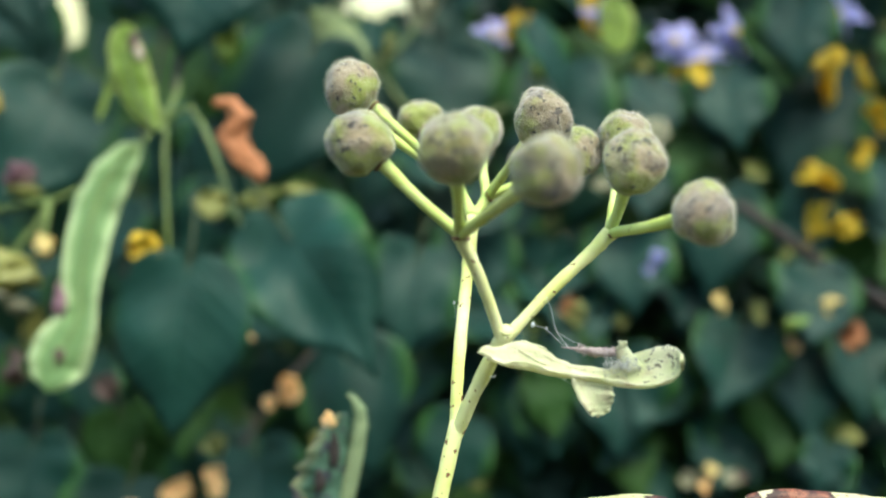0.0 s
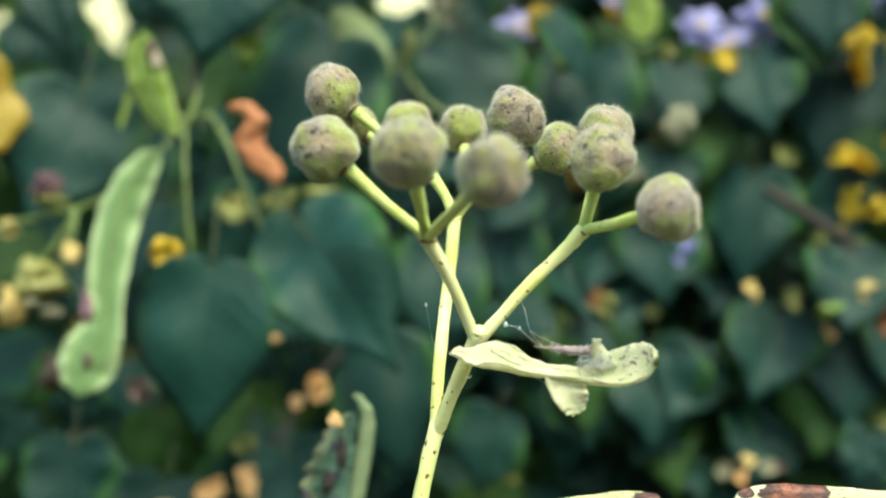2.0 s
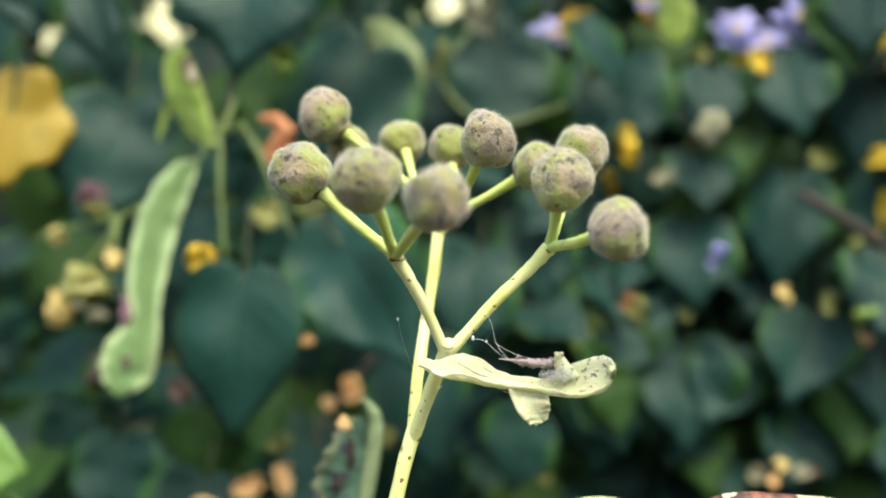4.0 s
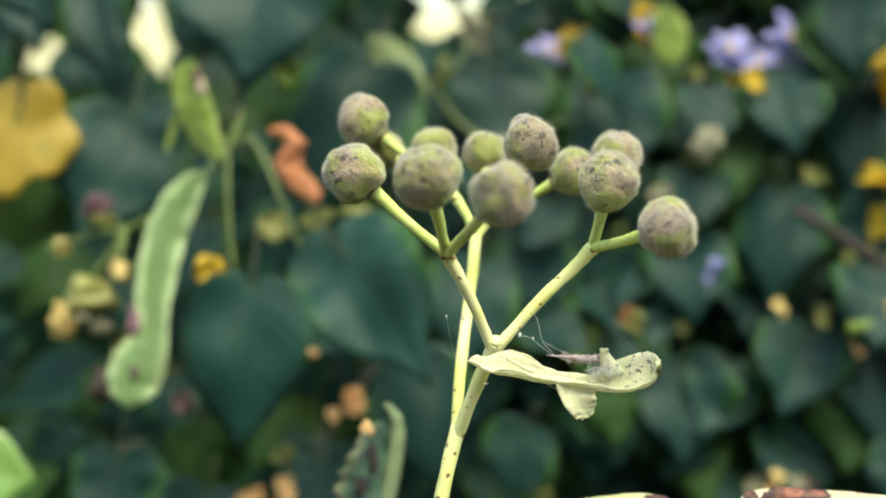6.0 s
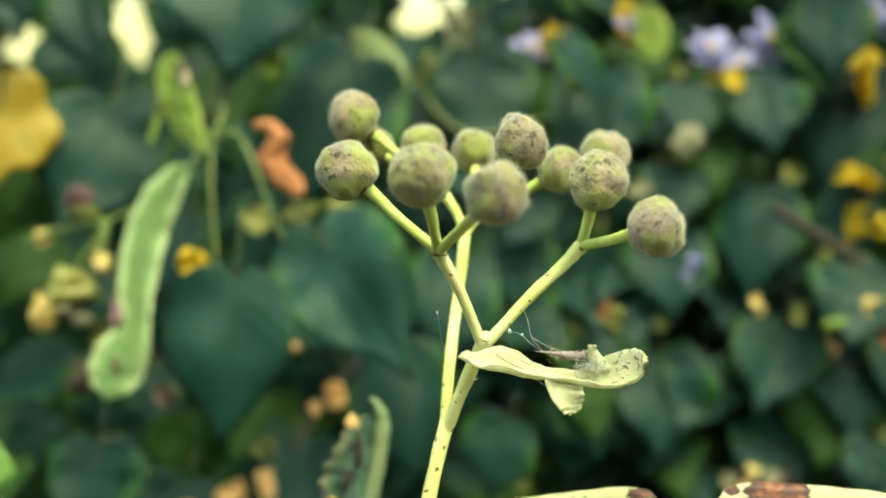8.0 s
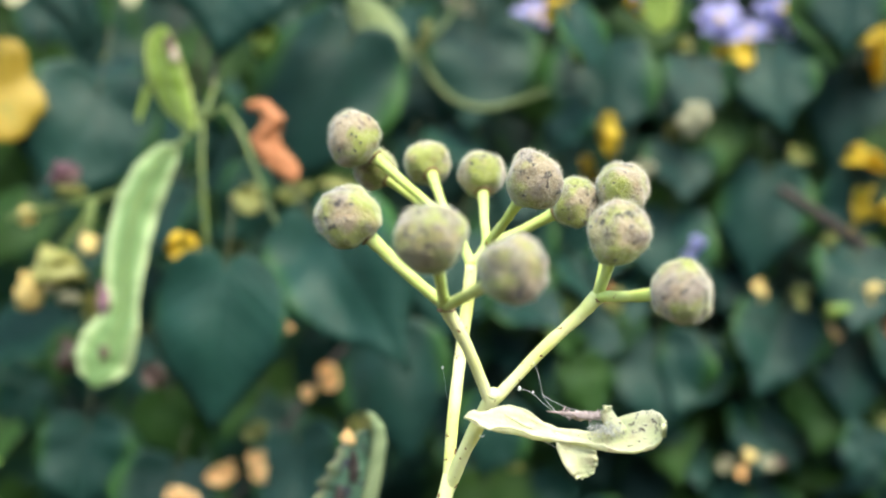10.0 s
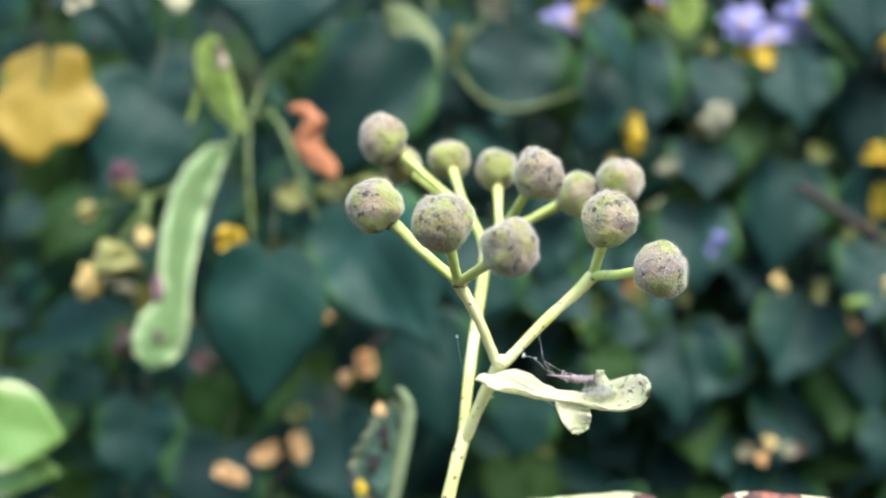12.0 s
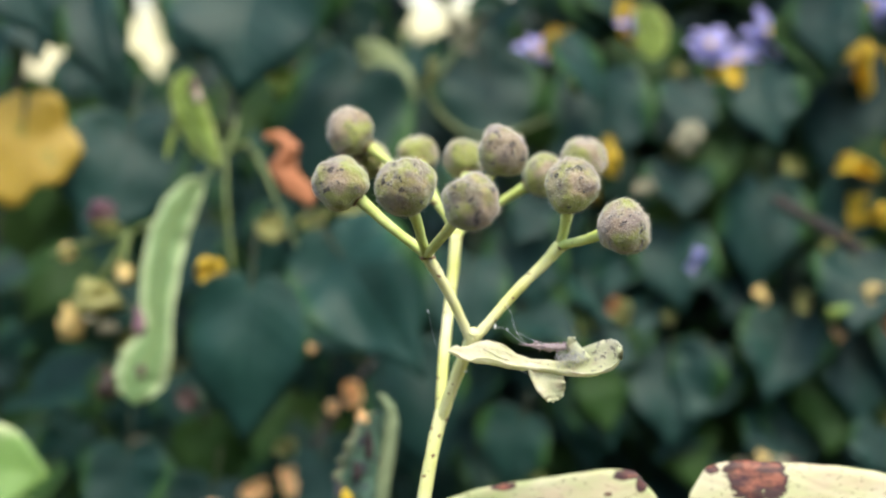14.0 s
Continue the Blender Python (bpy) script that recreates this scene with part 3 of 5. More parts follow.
# fruit: centre (mm), diameter (mm), node that carries it
FRUITS = [
    ((-15.0, 162.0, 26.3), 9.5, N_BACK_L), ((-10.9, 128.9, 14.0), 8.4, N_LEFT), ((1.5, 114.4, 11.8), 8.5, N_LEFT),
    ((-3.9, 178.0, 22.8), 8.4, N_BACK_L), ((14.6, 144.3, 19.1), 8.7, N_BACK_R), ((11.1, 106.7, 8.4), 7.6, N_LEFT),
    ((25.7, 132.5, 11.5), 8.6, N_RIGHT), ((28.9, 157.0, 17.4), 8.9, N_RIGHT), ((32.7, 123.3, 4.4), 8.1, N_RIGHT),
    ((6.2, 170.0, 20.6), 8.1, N_BACK_R), ((21.8, 158.5, 15.5), 8.2, N_BACK_R), ((-12.4, 168.0, 21.6), 7.2, N_BACK_L),
]


def fruit_bm(size, seed):
    """Round nutlet, stalk end at -z: five faint ribs, dents and a blunt top."""
    rnd = random.Random(seed)
    bm = bmesh.new()
    bmesh.ops.create_uvsphere(bm, u_segments=40, v_segments=28, radius=1.0)
    squash = rnd.uniform(0.93, 1.04)
    turn = rnd.uniform(0, 6)
    for v in bm.verts:
        a = math.atan2(v.co.y, v.co.x) + turn
        flat = math.sqrt(max(0.0, 1 - v.co.z ** 2))
        k = 1 + 0.022 * math.cos(5 * a) * flat
        k += 0.18 * noise.noise(v.co * 1.2 + Vector((seed * 3.3, 0, 0)))
        k += 0.07 * noise.noise(v.co * 2.4 + Vector((0, seed * 2.1, 0)))
        k += 0.042 * noise.noise(v.co * 7.0 + Vector((0, 0, seed)))
        v.co *= k * size / 2
        v.co.z *= squash
    return bm


def fuzz_bm(size, seed, count=2600):
    """Short downy hairs, thicker on the far end from the stalk."""
    rnd = random.Random(seed + 50)
    bm = bmesh.new()
    for _ in range(count):
        d = Vector((rnd.gauss(0, 1), rnd.gauss(0, 1), rnd.gauss(0.45, 1))).normalized()
        k = 1 + 0.18 * noise.noise(d * 1.2 + Vector((seed * 3.3, 0, 0))) + 0.07 * noise.noise(d * 2.4 + Vector((0, seed * 2.1, 0)))
        p = d * size / 2 * k * 0.985
        way = (d + Vector((rnd.gauss(0, 0.55), rnd.gauss(0, 0.55), rnd.gauss(0, 0.55)))).normalized()
        side = way.cross(Vector((rnd.random(), rnd.random(), rnd.random() + 0.1))).normalized()
        other = way.cross(side)
        w, ln = 0.000012, rnd.uniform(0.0002, 0.0009)
        ring = [bm.verts.new(p + (side * math.cos(q) + other * math.sin(q)) * w) for q in (0, 2.1, 4.2)]
        tip = bm.verts.new(p + way * ln)
        for i in range(3):
            bm.faces.new((ring[i], ring[(i + 1) % 3], tip))
    return bm


for node in (N_LEFT, N_RIGHT, N_BACK, N_BACK_L, N_BACK_R):
    scar = under(part("node_scar", lump_bm(0.0009, 0.0025, 0.0025, round(node.x * 9000), 0.35), M["calyx"], None, "thin brown ring where stalks branch"))
    scar.matrix_basis = Matrix.Translation(node - Vector((0, 0, 0.0004)))

for i, (place, size, node) in enumerate(FRUITS):
    c, size = P(*place), size / 1000
    away = (c - node)
    out = away.normalized()
    foot = c - out * size * 0.47
    bend = Vector((0, 0, -0.00012)) + out.cross(Vector((0, 1, 0))) * (0.00012 if i % 2 else -0.00012)
    stem("pedicel", [(node - out * 0.0003, 0.00090), (node.lerp(foot, 0.12), 0.00080), (node.lerp(foot, 0.5) + bend, 0.00076), (node.lerp(foot, 0.82) + bend * 0.4, 0.00090), (foot + out * 0.0004, 0.00112)], M["pedicel"], "", 20 + i, 10, 260)
    fruit = part("fruit", fruit_bm(size, i + 1), M["fruit"], None, "grey-brown felted fruit with yellow green skin showing" if i in (0, 1, 2) else "")
    fruit.parent = sprig
    fruit.matrix_parent_inverse = SPRIG_INV
    fruit.matrix_basis = Matrix.Translation(c) @ out.to_track_quat("Z", "Y").to_matrix().to_4x4()
    part("down", fuzz_bm(size, i + 1), M["fuzz"], fruit, "fine pale hairs")
    bm = bmesh.new()
    for s in range(18):
        a, b2 = 2 * math.pi * s / 18, 2 * math.pi * (s + 1) / 18
        prof = ((0.00095, -0.49), (0.0014, -0.5), (0.00155, -0.475), (0.0012, -0.455))
        quad = [[bm.verts.new((r * math.cos(t) * (1 + 0.12 * math.sin(3 * t + i)), r * math.sin(t), z * size)) for r, z in prof] for t in (a, b2)]
        for j in range(3):
            bm.faces.new((quad[0][j], quad[1][j], quad[1][j + 1], quad[0][j + 1]))
    bmesh.ops.remove_doubles(bm, verts=bm.verts, dist=1e-6)
    part("calyx_scar", bm, M["calyx"], fruit, "dark brown ring")


# withered bract at the fork: a boat of dry skin, a drooping flap and an upright lobe
def strip_bm(rows, across=9, thick=0.00022, crinkle=0.0004, seed=0):
    """rows: centre, half width, side way, bowl depth."""
    bm = bmesh.new()
    uv = bm.loops.layers.uv.new("uv")
    grid, flat = [], {}
    n = len(rows)
    fine = 5
    dense = []
    for i in range(n - 1):
        for s in range(fine):
            t = s / fine
            t2 = t * t * (3 - 2 * t) * 0.5 + t * 0.5
            dense.append(tuple(a * (1 - t2) + b * t2 for a, b in zip(rows[i], rows[i + 1])))
    dense.append(rows[-1])
    for i, (c, w, side, bowl) in enumerate(dense):
        side = side.normalized()
        nxt, prv = dense[min(i + 1, len(dense) - 1)][0], dense[max(i - 1, 0)][0]
        up = side.cross((nxt - prv).normalized())
        line = []
        for j in range(across):
            q = j / (across - 1) * 2 - 1
            k = noise.noise(Vector((i * 0.35, q * 1.7, seed))) * crinkle * (0.3 + abs(q))
            v = bm.verts.new(c + side * w * q + up * (bowl * q * q + k))
            flat[v] = (q * 0.5, i / len(dense) * 2)
            line.append(v)
        grid.append(line)
    for a, b in zip(grid, grid[1:]):
        for j in range(across - 1):
            bm.faces.new((a[j], a[j + 1], b[j + 1], b[j]))
    for f in bm.faces:
        for lp in f.loops:
            lp[uv].uv = flat[lp.vert]
    bmesh.ops.recalc_face_normals(bm, faces=bm.faces)
    bmesh.ops.solidify(bm, geom=bm.faces[:], thickness=thick)
    return bm


V = Vector
def trough_bm(rows, across=15, thick=0.0002, crinkle=0.0003, seed=0):
    """A boat of dry skin; rows: lowest point, front wall, back wall, half opening."""
    bm = bmesh.new()
    uv = bm.loops.layers.uv.new("uv")
    flat, grid, dense = {}, [], []
    for i in range(len(rows) - 1):
        p0, p1, p2, p3 = (rows[max(0, min(len(rows) - 1, i + d))] for d in (-1, 0, 1, 2))
        for q in range(6):
            t = q / 6
            dense.append(tuple(0.5 * (2 * b + (c - a) * t + (2 * a - 5 * b + 4 * c - d) * t * t + (3 * b - a - 3 * c + d) * t ** 3) for a, b, c, d in zip(p0, p1, p2, p3)))
    dense.append(rows[-1])
    for i, (c, front, back, gape) in enumerate(dense):
        line = []
        for j in range(across):
            q = j / (across - 1) * 2 - 1
            a = abs(q) * math.pi / 2
            wob = min(1.0, i / 9) * noise.noise(Vector((i * 0.17, q * 1.9, seed))) * crinkle * (0.4 + abs(q)) + min(1.0, i / 9) * noise.noise(Vector((i * 0.5, q * 4.0, seed + 4))) * crinkle * 0.5
            v = bm.verts.new(c + Vector((wob * 0.4, math.copysign(gape * math.sin(a), q) + wob, (front if q < 0 else back) * (1 - math.cos(a)) + wob)))
            flat[v] = (q * 0.5, i / len(dense) * 2)
            line.append(v)
        grid.append(line)
    for a, b in zip(grid, grid[1:]):
        for j in range(across - 1):
            bm.faces.new((a[j], a[j + 1], b[j + 1], b[j]))
    for f in bm.faces:
        for lp in f.loops:
            lp[uv].uv = flat[lp.vert]
    bmesh.ops.recalc_face_normals(bm, faces=bm.faces)
    bmesh.ops.solidify(bm, geom=bm.faces[:], thickness=thick)
    return bm


bract = under(part("withered_bract", trough_bm([
    (V((0.0046, 0.1315, 1.4361)), 0.0001, 0.0001, 0.0001), (V((0.0058, 0.1317, 1.4355)), 0.0003, 0.0016, 0.0006), (V((0.0080, 0.1319, 1.4344)), 0.0007, 0.0025, 0.0009), (V((0.0104, 0.1321, 1.4339)), 0.0010, 0.0037, 0.0011),
    (V((0.0132, 0.1326, 1.4333)), 0.0010, 0.0033, 0.0012), (V((0.0160, 0.1330, 1.4327)), 0.0009, 0.0022, 0.0011), (V((0.0192, 0.1334, 1.4321)), 0.0011, 0.0019, 0.0010), (V((0.0224, 0.1335, 1.4315)), 0.0010, 0.0021, 0.0013),
    (V((0.0248, 0.1333, 1.4312)), 0.0009, 0.0038, 0.0018), (V((0.0275, 0.1329, 1.4313)), 0.0007, 0.0047, 0.0022), (V((0.0298, 0.1325, 1.4319)), 0.0007, 0.0048, 0.0021), (V((0.0314, 0.1321, 1.4330)), 0.0005, 0.0037, 0.0015),
    (V((0.0321, 0.1319, 1.4344)), 0.0002, 0.0018, 0.0006), (V((0.0322, 0.1319, 1.4353)), 0.0001, 0.0005, 0.0002),
], seed=3), M["bract"], None, "curled cream dry bract with black mould specks"))
under(part("drooping_flap", strip_bm([
    (V((0.0196, 0.1338, 1.4331)), 0.0024, V((0.95, 0.1, -0.25)), -0.0004), (V((0.0200, 0.1333, 1.4316)), 0.0027, V((0.95, 0.1, -0.15)), -0.0010), (V((0.0205, 0.1331, 1.4302)), 0.0024, V((0.95, 0.1, 0.05)), -0.0012),
    (V((0.0211, 0.1332, 1.4289)), 0.0019, V((0.9, 0.1, 0.25)), -0.0008), (V((0.0214, 0.1333, 1.4280)), 0.0014, V((0.9, 0.1, 0.3)), -0.0004), (V((0.0216, 0.1333, 1.4275)), 0.0007, V((0.9, 0.1, 0.3)), 0.0),
], crinkle=0.0006, seed=8), M["bract"], None, "cream dry flap with two brown specks"))
under(part("upright_lobe", strip_bm([
    (V((0.0260, 0.1341, 1.4335)), 0.0014, V((0.9, 0.1, 0.3)), -0.0003), (V((0.0252, 0.1343, 1.4350)), 0.0010, V((0.9, 0.1, 0.5)), -0.0006), (V((0.0244, 0.1343, 1.4364)), 0.0008, V((0.9, 0.1, 0.3)), -0.0005),
    (V((0.0245, 0.1341, 1.4372)), 0.0005, V((0.9, 0.1, 0.2)), -0.0002), (V((0.0240, 0.1341, 1.4375)), 0.0002, V((0.9, 0.1, 0.2)), 0.0),
], crinkle=0.0004, seed=5), M["bract"]))
under(part("inner_fold", strip_bm([
    (V((0.0104, 0.1330, 1.4370)), 0.0006, V((0.2, 0.3, 0.9)), 0.0), (V((0.0122, 0.1334, 1.4361)), 0.0010, V((0.25, 0.3, 0.9)), -0.0002), (V((0.0143, 0.1338, 1.4350)), 0.0009, V((0.35, 0.3, 0.8)), -0.0003), (V((0.0163, 0.1340, 1.4339)), 0.0004, V((0.3, 0.3, 0.7)), 0.0),
], crinkle=0.0004, seed=11), M["bract"]))
# tuft of grey mould in the cup
bm = bmesh.new()
tuft = random.Random(77)
mould_at = V((0.0238, 0.1333, 1.4341))
for _ in range(320):
    p = mould_at + V((tuft.gauss(0.0004, 0.0013), tuft.gauss(0, 0.0005), tuft.gauss(0, 0.0005)))
    way = V((tuft.gauss(0, 1), tuft.gauss(0, 1), tuft.gauss(0.4, 1))).normalized() * tuft.uniform(0.0003, 0.0008)
    tube(bm, [(p, 0.000035), (p + way * 0.5 + V((0, 0, 0.0001)), 0.00003), (p + way, 0.000012)], 4, 2)
under(part("mould_tuft", bm, M["mould"], None, "grey white mould fluff"))
# flower remnant: a rough pink strand, ragged at its thick end
bm = tube(bmesh.new(), [(V((0.0160, 0.1336, 1.4367)), 0.00005), (V((0.0175, 0.1339, 1.4365)), 0.00014), (V((0.0190, 0.1342, 1.4362)), 0.00040), (V((0.0208, 0.1346, 1.4359)), 0.00058), (V((0.0230, 0.1348, 1.4358)), 0.00056), (V((0.0242, 0.1349, 1.4358)), 0.00018)], 9, 9, 0.75, 31)
for _ in range(70):
    p = V((0.0181, 0.1341, 1.4363)).lerp(V((0.0242, 0.1349, 1.4358)), tuft.random() ** 0.7) + V((0, tuft.gauss(0, 0.00025), tuft.gauss(0, 0.0003)))
    way = V((tuft.gauss(0.6, 0.6), tuft.gauss(0, 0.5), tuft.gauss(0, 0.6))).normalized() * tuft.uniform(0.0003, 0.0008)
    tube(bm, [(p, 0.00012), (p + way * 0.5, 0.0001), (p + way, 0.00003)], 5, 2, 0.4, 2)
under(part("withered_stamen", bm, M["pink"], None, "dusty pink withered flower remnant"))
under(stem("tiny_hook", [(P(6.0, 138.0, -17.6), 0.0001), (P(7.0, 136.8, -17.8), 0.00008), (P(7.3, 136.6, -17.5), 0.00005)], M["thread"], "", 33, 6))

# threads of cobweb between the stem and the bract
web = root("cobweb", P(12.0, 134, -9.5), "fine grey cobweb threads with bits of fluff", "cobweb")
W_INV = Matrix.Translation(-web.location)


def thread(points, r=0.000022):
    ob = part("thread", tube(bmesh.new(), [(P(*p), r) for p in points], 5, 4), M["thread"])
    ob.parent, ob.matrix_parent_inverse = web, W_INV


thread([(14.2, 135.6, -6.6), (15.0, 135.4, -8.6), (15.6, 135.2, -11.4), (17.2, 134.8, -13.4)])
thread([(12.2, 134.6, -10.4), (14.0, 134.8, -10.9), (16.4, 134.7, -13.0), (20.2, 135.6, -14.6), (25.0, 136.2, -15.2)])
thread([(11.0, 133.0, -14.2), (15.0, 132.6, -16.8), (18.0, 132.8, -18.6)])
thread([(15.6, 135.2, -11.4), (19.0, 135.6, -13.2), (24.8, 136.2, -14.6)])
thread([(1.6, 134, -7.6), (1.9, 136, -11.2), (2.2, 142, -15.5)], 0.000014)
for j, (q, s) in enumerate((((12.3, 134.6, -10.4), 0.00042), ((14.2, 134.9, -10.9), 0.00022), ((1.5, 134, -7.3), 0.0003))):
    ob = part("fluff", lump_bm(s * 1.6, s, s, j + 3, 1.0, 12, 8), M["thread"])
    ob.parent, ob.matrix_parent_inverse = web, W_INV
    ob.matrix_basis = Matrix.Translation(P(*q))

# ---------------------------------------------------------------- near leaves
def lone_leaf(name, bm_args, base, tip, face, wide, material, label, stalk=None, stalk_r=0.0007, stalk_mat=None, category="leaf", group=""):
    """A leaf of its own: blade and stalk under an empty at the stalk's end."""
    b = Vector(base)
    r = root(name, b, label, category, group)
    blade = part("blade", leaf_bm(**bm_args), material, r)
    m = leaf_pose(base, tip, face, wide)
    m.translation = (0, 0, 0)
    blade.matrix_local = m
    if stalk:
        pts = [(Vector(q) - b, stalk_r) for q in stalk]
        part("stalk", tube(bmesh.new(), pts, 8, 5, 0.1), stalk_mat or M["stalk"], r)
    return r


lone_leaf("fading_leaf", dict(spread=96, rings=12, fold=-0.06, droop=0.12, wave=0.12, teeth=0.004, seed=4, thick=0.005, outline=LOBED),
          (0.0416, 0.1480, 1.3970), (0.0421, 0.1291, 1.3577), (0.0, -0.75, 0.65), 2.0, M["fading"], "cream and pale green fading leaf with rust brown blotches",
          stalk=[(0.0416, 0.1480, 1.3964), (0.0406, 0.1510, 1.3964), (0.0322, 0.1538, 1.3916), P(4, 136, -52), P(-5, 134.3, -60)], stalk_r=0.0009, stalk_mat=M["stem"])
def torn_blade_bm(rows, across=10, per=6, seed=9, thick=0.0003):
    """Half a blade between a fold (first point of a row) and a saw-toothed margin (second point)."""
    bm = bmesh.new()
    uv = bm.loops.layers.uv.new("uv")
    flat, grid = {}, []
    count = (len(rows) - 1) * per
    for i in range(count + 1):
        q = i / per
        a = min(int(q), len(rows) - 2)
        t = q - a
        fold, rim = Vector(rows[a][0]).lerp(Vector(rows[a + 1][0]), t), Vector(rows[a][1]).lerp(Vector(rows[a + 1][1]), t)
        tooth = (i % 6) / 6
        rim += (rim - fold).normalized() * (0.0029 * tooth * tooth) * (0.6 + 0.4 * noise.noise(Vector((i * 0.2, 0, seed))))
        line = []
        for j in range(across + 1):
            w = j / across
            p = fold.lerp(rim, w)
            p.y += 0.0011 * math.sin(w * 5.0 + i * 0.13) + 0.0007 * noise.noise(Vector((i * 0.15, w * 3, seed)))
            v = bm.verts.new(p)
            flat[v] = (w * 0.5, i / count)
            line.append(v)
        grid.append(line)
    for a, b in zip(grid, grid[1:]):
        for j in range(across):
            bm.faces.new((a[j], a[j + 1], b[j + 1], b[j]))
    for f in bm.faces:
        for lp in f.loops:
            lp[uv].uv = flat[lp.vert]
    bmesh.ops.recalc_face_normals(bm, faces=bm.faces)
    bmesh.ops.solidify(bm, geom=bm.faces[:], thickness=thick)
    return bm


scorched = root("scorched_leaf", (-0.0240, 0.2135, 1.3834), "saw-toothed dark green leaf with scorched margin and pale folded edge", "leaf")
S_INV = Matrix.Translation(-scorched.location)
blade = part("blade", torn_blade_bm([((-0.0205, 0.2135, 1.4142), (-0.0222, 0.2110, 1.4150)), ((-0.0199, 0.2135, 1.4099), (-0.0266, 0.2090, 1.4103)), ((-0.0200, 0.2135, 1.4058), (-0.0287, 0.2090, 1.4062)), ((-0.0211, 0.2135, 1.4016), (-0.0307, 0.2090, 1.4028)),
                                     ((-0.0218, 0.2135, 1.3974), (-0.0322, 0.2090, 1.3985)), ((-0.0229, 0.2135, 1.3932), (-0.0308, 0.2090, 1.3942)), ((-0.0239, 0.2135, 1.3890), (-0.0293, 0.2095, 1.3904)), ((-0.0248, 0.2135, 1.3834), (-0.0275, 0.2110, 1.3848))]), M["serrate"], scorched)
blade.matrix_parent_inverse = S_INV
edge = part("folded_edge", strip_bm([(V((-0.0206, 0.2120, 1.4188)), 0.0003, V((0.5, 0.3, 0.7)), 0.0), (V((-0.0192, 0.2122, 1.4176)), 0.0007, V((0.6, 0.3, 0.6)), 0.0003), (V((-0.0179, 0.2126, 1.4150)), 0.0013, V((0.8, 0.3, 0.4)), 0.0006), (V((-0.0177, 0.2130, 1.4112)), 0.0017, V((0.9, 0.4, 0.1)), 0.0008),
                                     (V((-0.0186, 0.2130, 1.4055)), 0.0017, V((0.9, 0.4, -0.1)), 0.0008), (V((-0.0201, 0.2130, 1.3986)), 0.0017, V((0.9, 0.4, -0.1)), 0.0007), (V((-0.0218, 0.2132, 1.3903)), 0.0016, V((0.9, 0.4, -0.1)), 0.0006), (V((-0.0236, 0.2135, 1.3834)), 0.0010, V((0.9, 0.4, -0.1)), 0.0003)], 7, 0.0003, 0.0005, 6), M["under"], scorched, "grey green rolled underside")
edge.matrix_parent_inverse = S_INV
tip_scorch = part("scorched_tip", lump_bm(0.0034, 0.0028, 0.0012, 4, 0.6), M["peach"], scorched, "tan dried tooth")
tip_scorch.matrix_local = Matrix.Translation(Vector((-0.0244, 0.2095, 1.4134)) - scorched.location)
for at, size, mat, lab in (((-0.0232, 0.2098, 1.4068), (0.0070, 0.0020, 0.0006), "bark", "dark scorched patch"), ((-0.0262, 0.2084, 1.4008), (0.0040, 0.0020, 0.0006), "bark", "dark scorched patch"),
                           ((-0.0290, 0.2084, 1.3945), (0.0036, 0.0026, 0.0008), "yellow", "yellow dying tooth"), ((-0.0268, 0.2092, 1.3885), (0.0050, 0.0036, 0.0008), "rust", "rust red dead patch")):
    patch = part("scorch_patch", lump_bm(*size, 21, 0.7), M[mat], scorched, lab)
    patch.matrix_local = Matrix.Translation(Vector(at) - scorched.location)

# ---------------------------------------------------------------- hanging seed wings and their stalks
def wing(name, line, face, material, label, seed, roll=0.12):
    """A strap-shaped wing along (centre, half width) pairs, rolled a little, with a midrib."""
    f = Vector(face)
    b = Vector(line[0][0])
    rows = []
    for i, (c, w) in enumerate(line):
        d = (Vector(line[min(i + 1, len(line) - 1)][0]) - Vector(line[max(i - 1, 0)][0])).normalized()
        side = d.cross(f) + Vector((0, roll * math.sin(i * 1.1 + seed), 0))
        rows.append((Vector(c), w, side, w * 0.22 * math.cos(i * 0.9 + seed)))
    r = root(name, b, label, "seed wing")
    ob = part("blade", strip_bm(rows, 13, 0.0004, 0.0011, seed), material, r)
    ob.matrix_parent_inverse = Matrix.Translation(-b)
    bm = tube(bmesh.new(), [(c - b + f * 0.0006, 0.00045 * (1.3 - 0.9 * i / len(rows))) for i, (c, *_r) in enumerate(rows[:-2])], 6, 3)
    part("midrib", bm, M["stalk"], r)
    return r


pale_wing = wing("pale_seed_wing", [((-0.0968, 0.3160, 1.4836), 0.0009), ((-0.1004, 0.3150, 1.4810), 0.0043), ((-0.1056, 0.3130, 1.4739), 0.0066), ((-0.1099, 0.3110, 1.4634), 0.0071), ((-0.1117, 0.3080, 1.4508), 0.0068), ((-0.1124, 0.3060, 1.4403), 0.0060),
                                    ((-0.1116, 0.3040, 1.4325), 0.0050), ((-0.1130, 0.3020, 1.4261), 0.0074), ((-0.1162, 0.3000, 1.4197), 0.0092), ((-0.1177, 0.2990, 1.4143), 0.0089), ((-0.1190, 0.2980, 1.4096), 0.0058), ((-0.1197, 0.2980, 1.4066), 0.0010)],
                 (0.05, -0.99, 0.1), M["wing"], "long pale green seed wing with whitish margin", 1.0)
bm = lump_bm(0.0095, 0.0040, 0.002, 7, 0.5)
dot = part("ring_spot", lump_bm(0.0042, 0.0036, 0.0012, 9, 0.4), M["mauve"], pale_wing, "small dark brown spot")
dot.matrix_local = Matrix.Translation(Vector((-0.1165, 0.2985, 1.4178)) - pale_wing.location)
scar = part("purple_scar", bm, M["bruise"], pale_wing, "dull purple bruise")
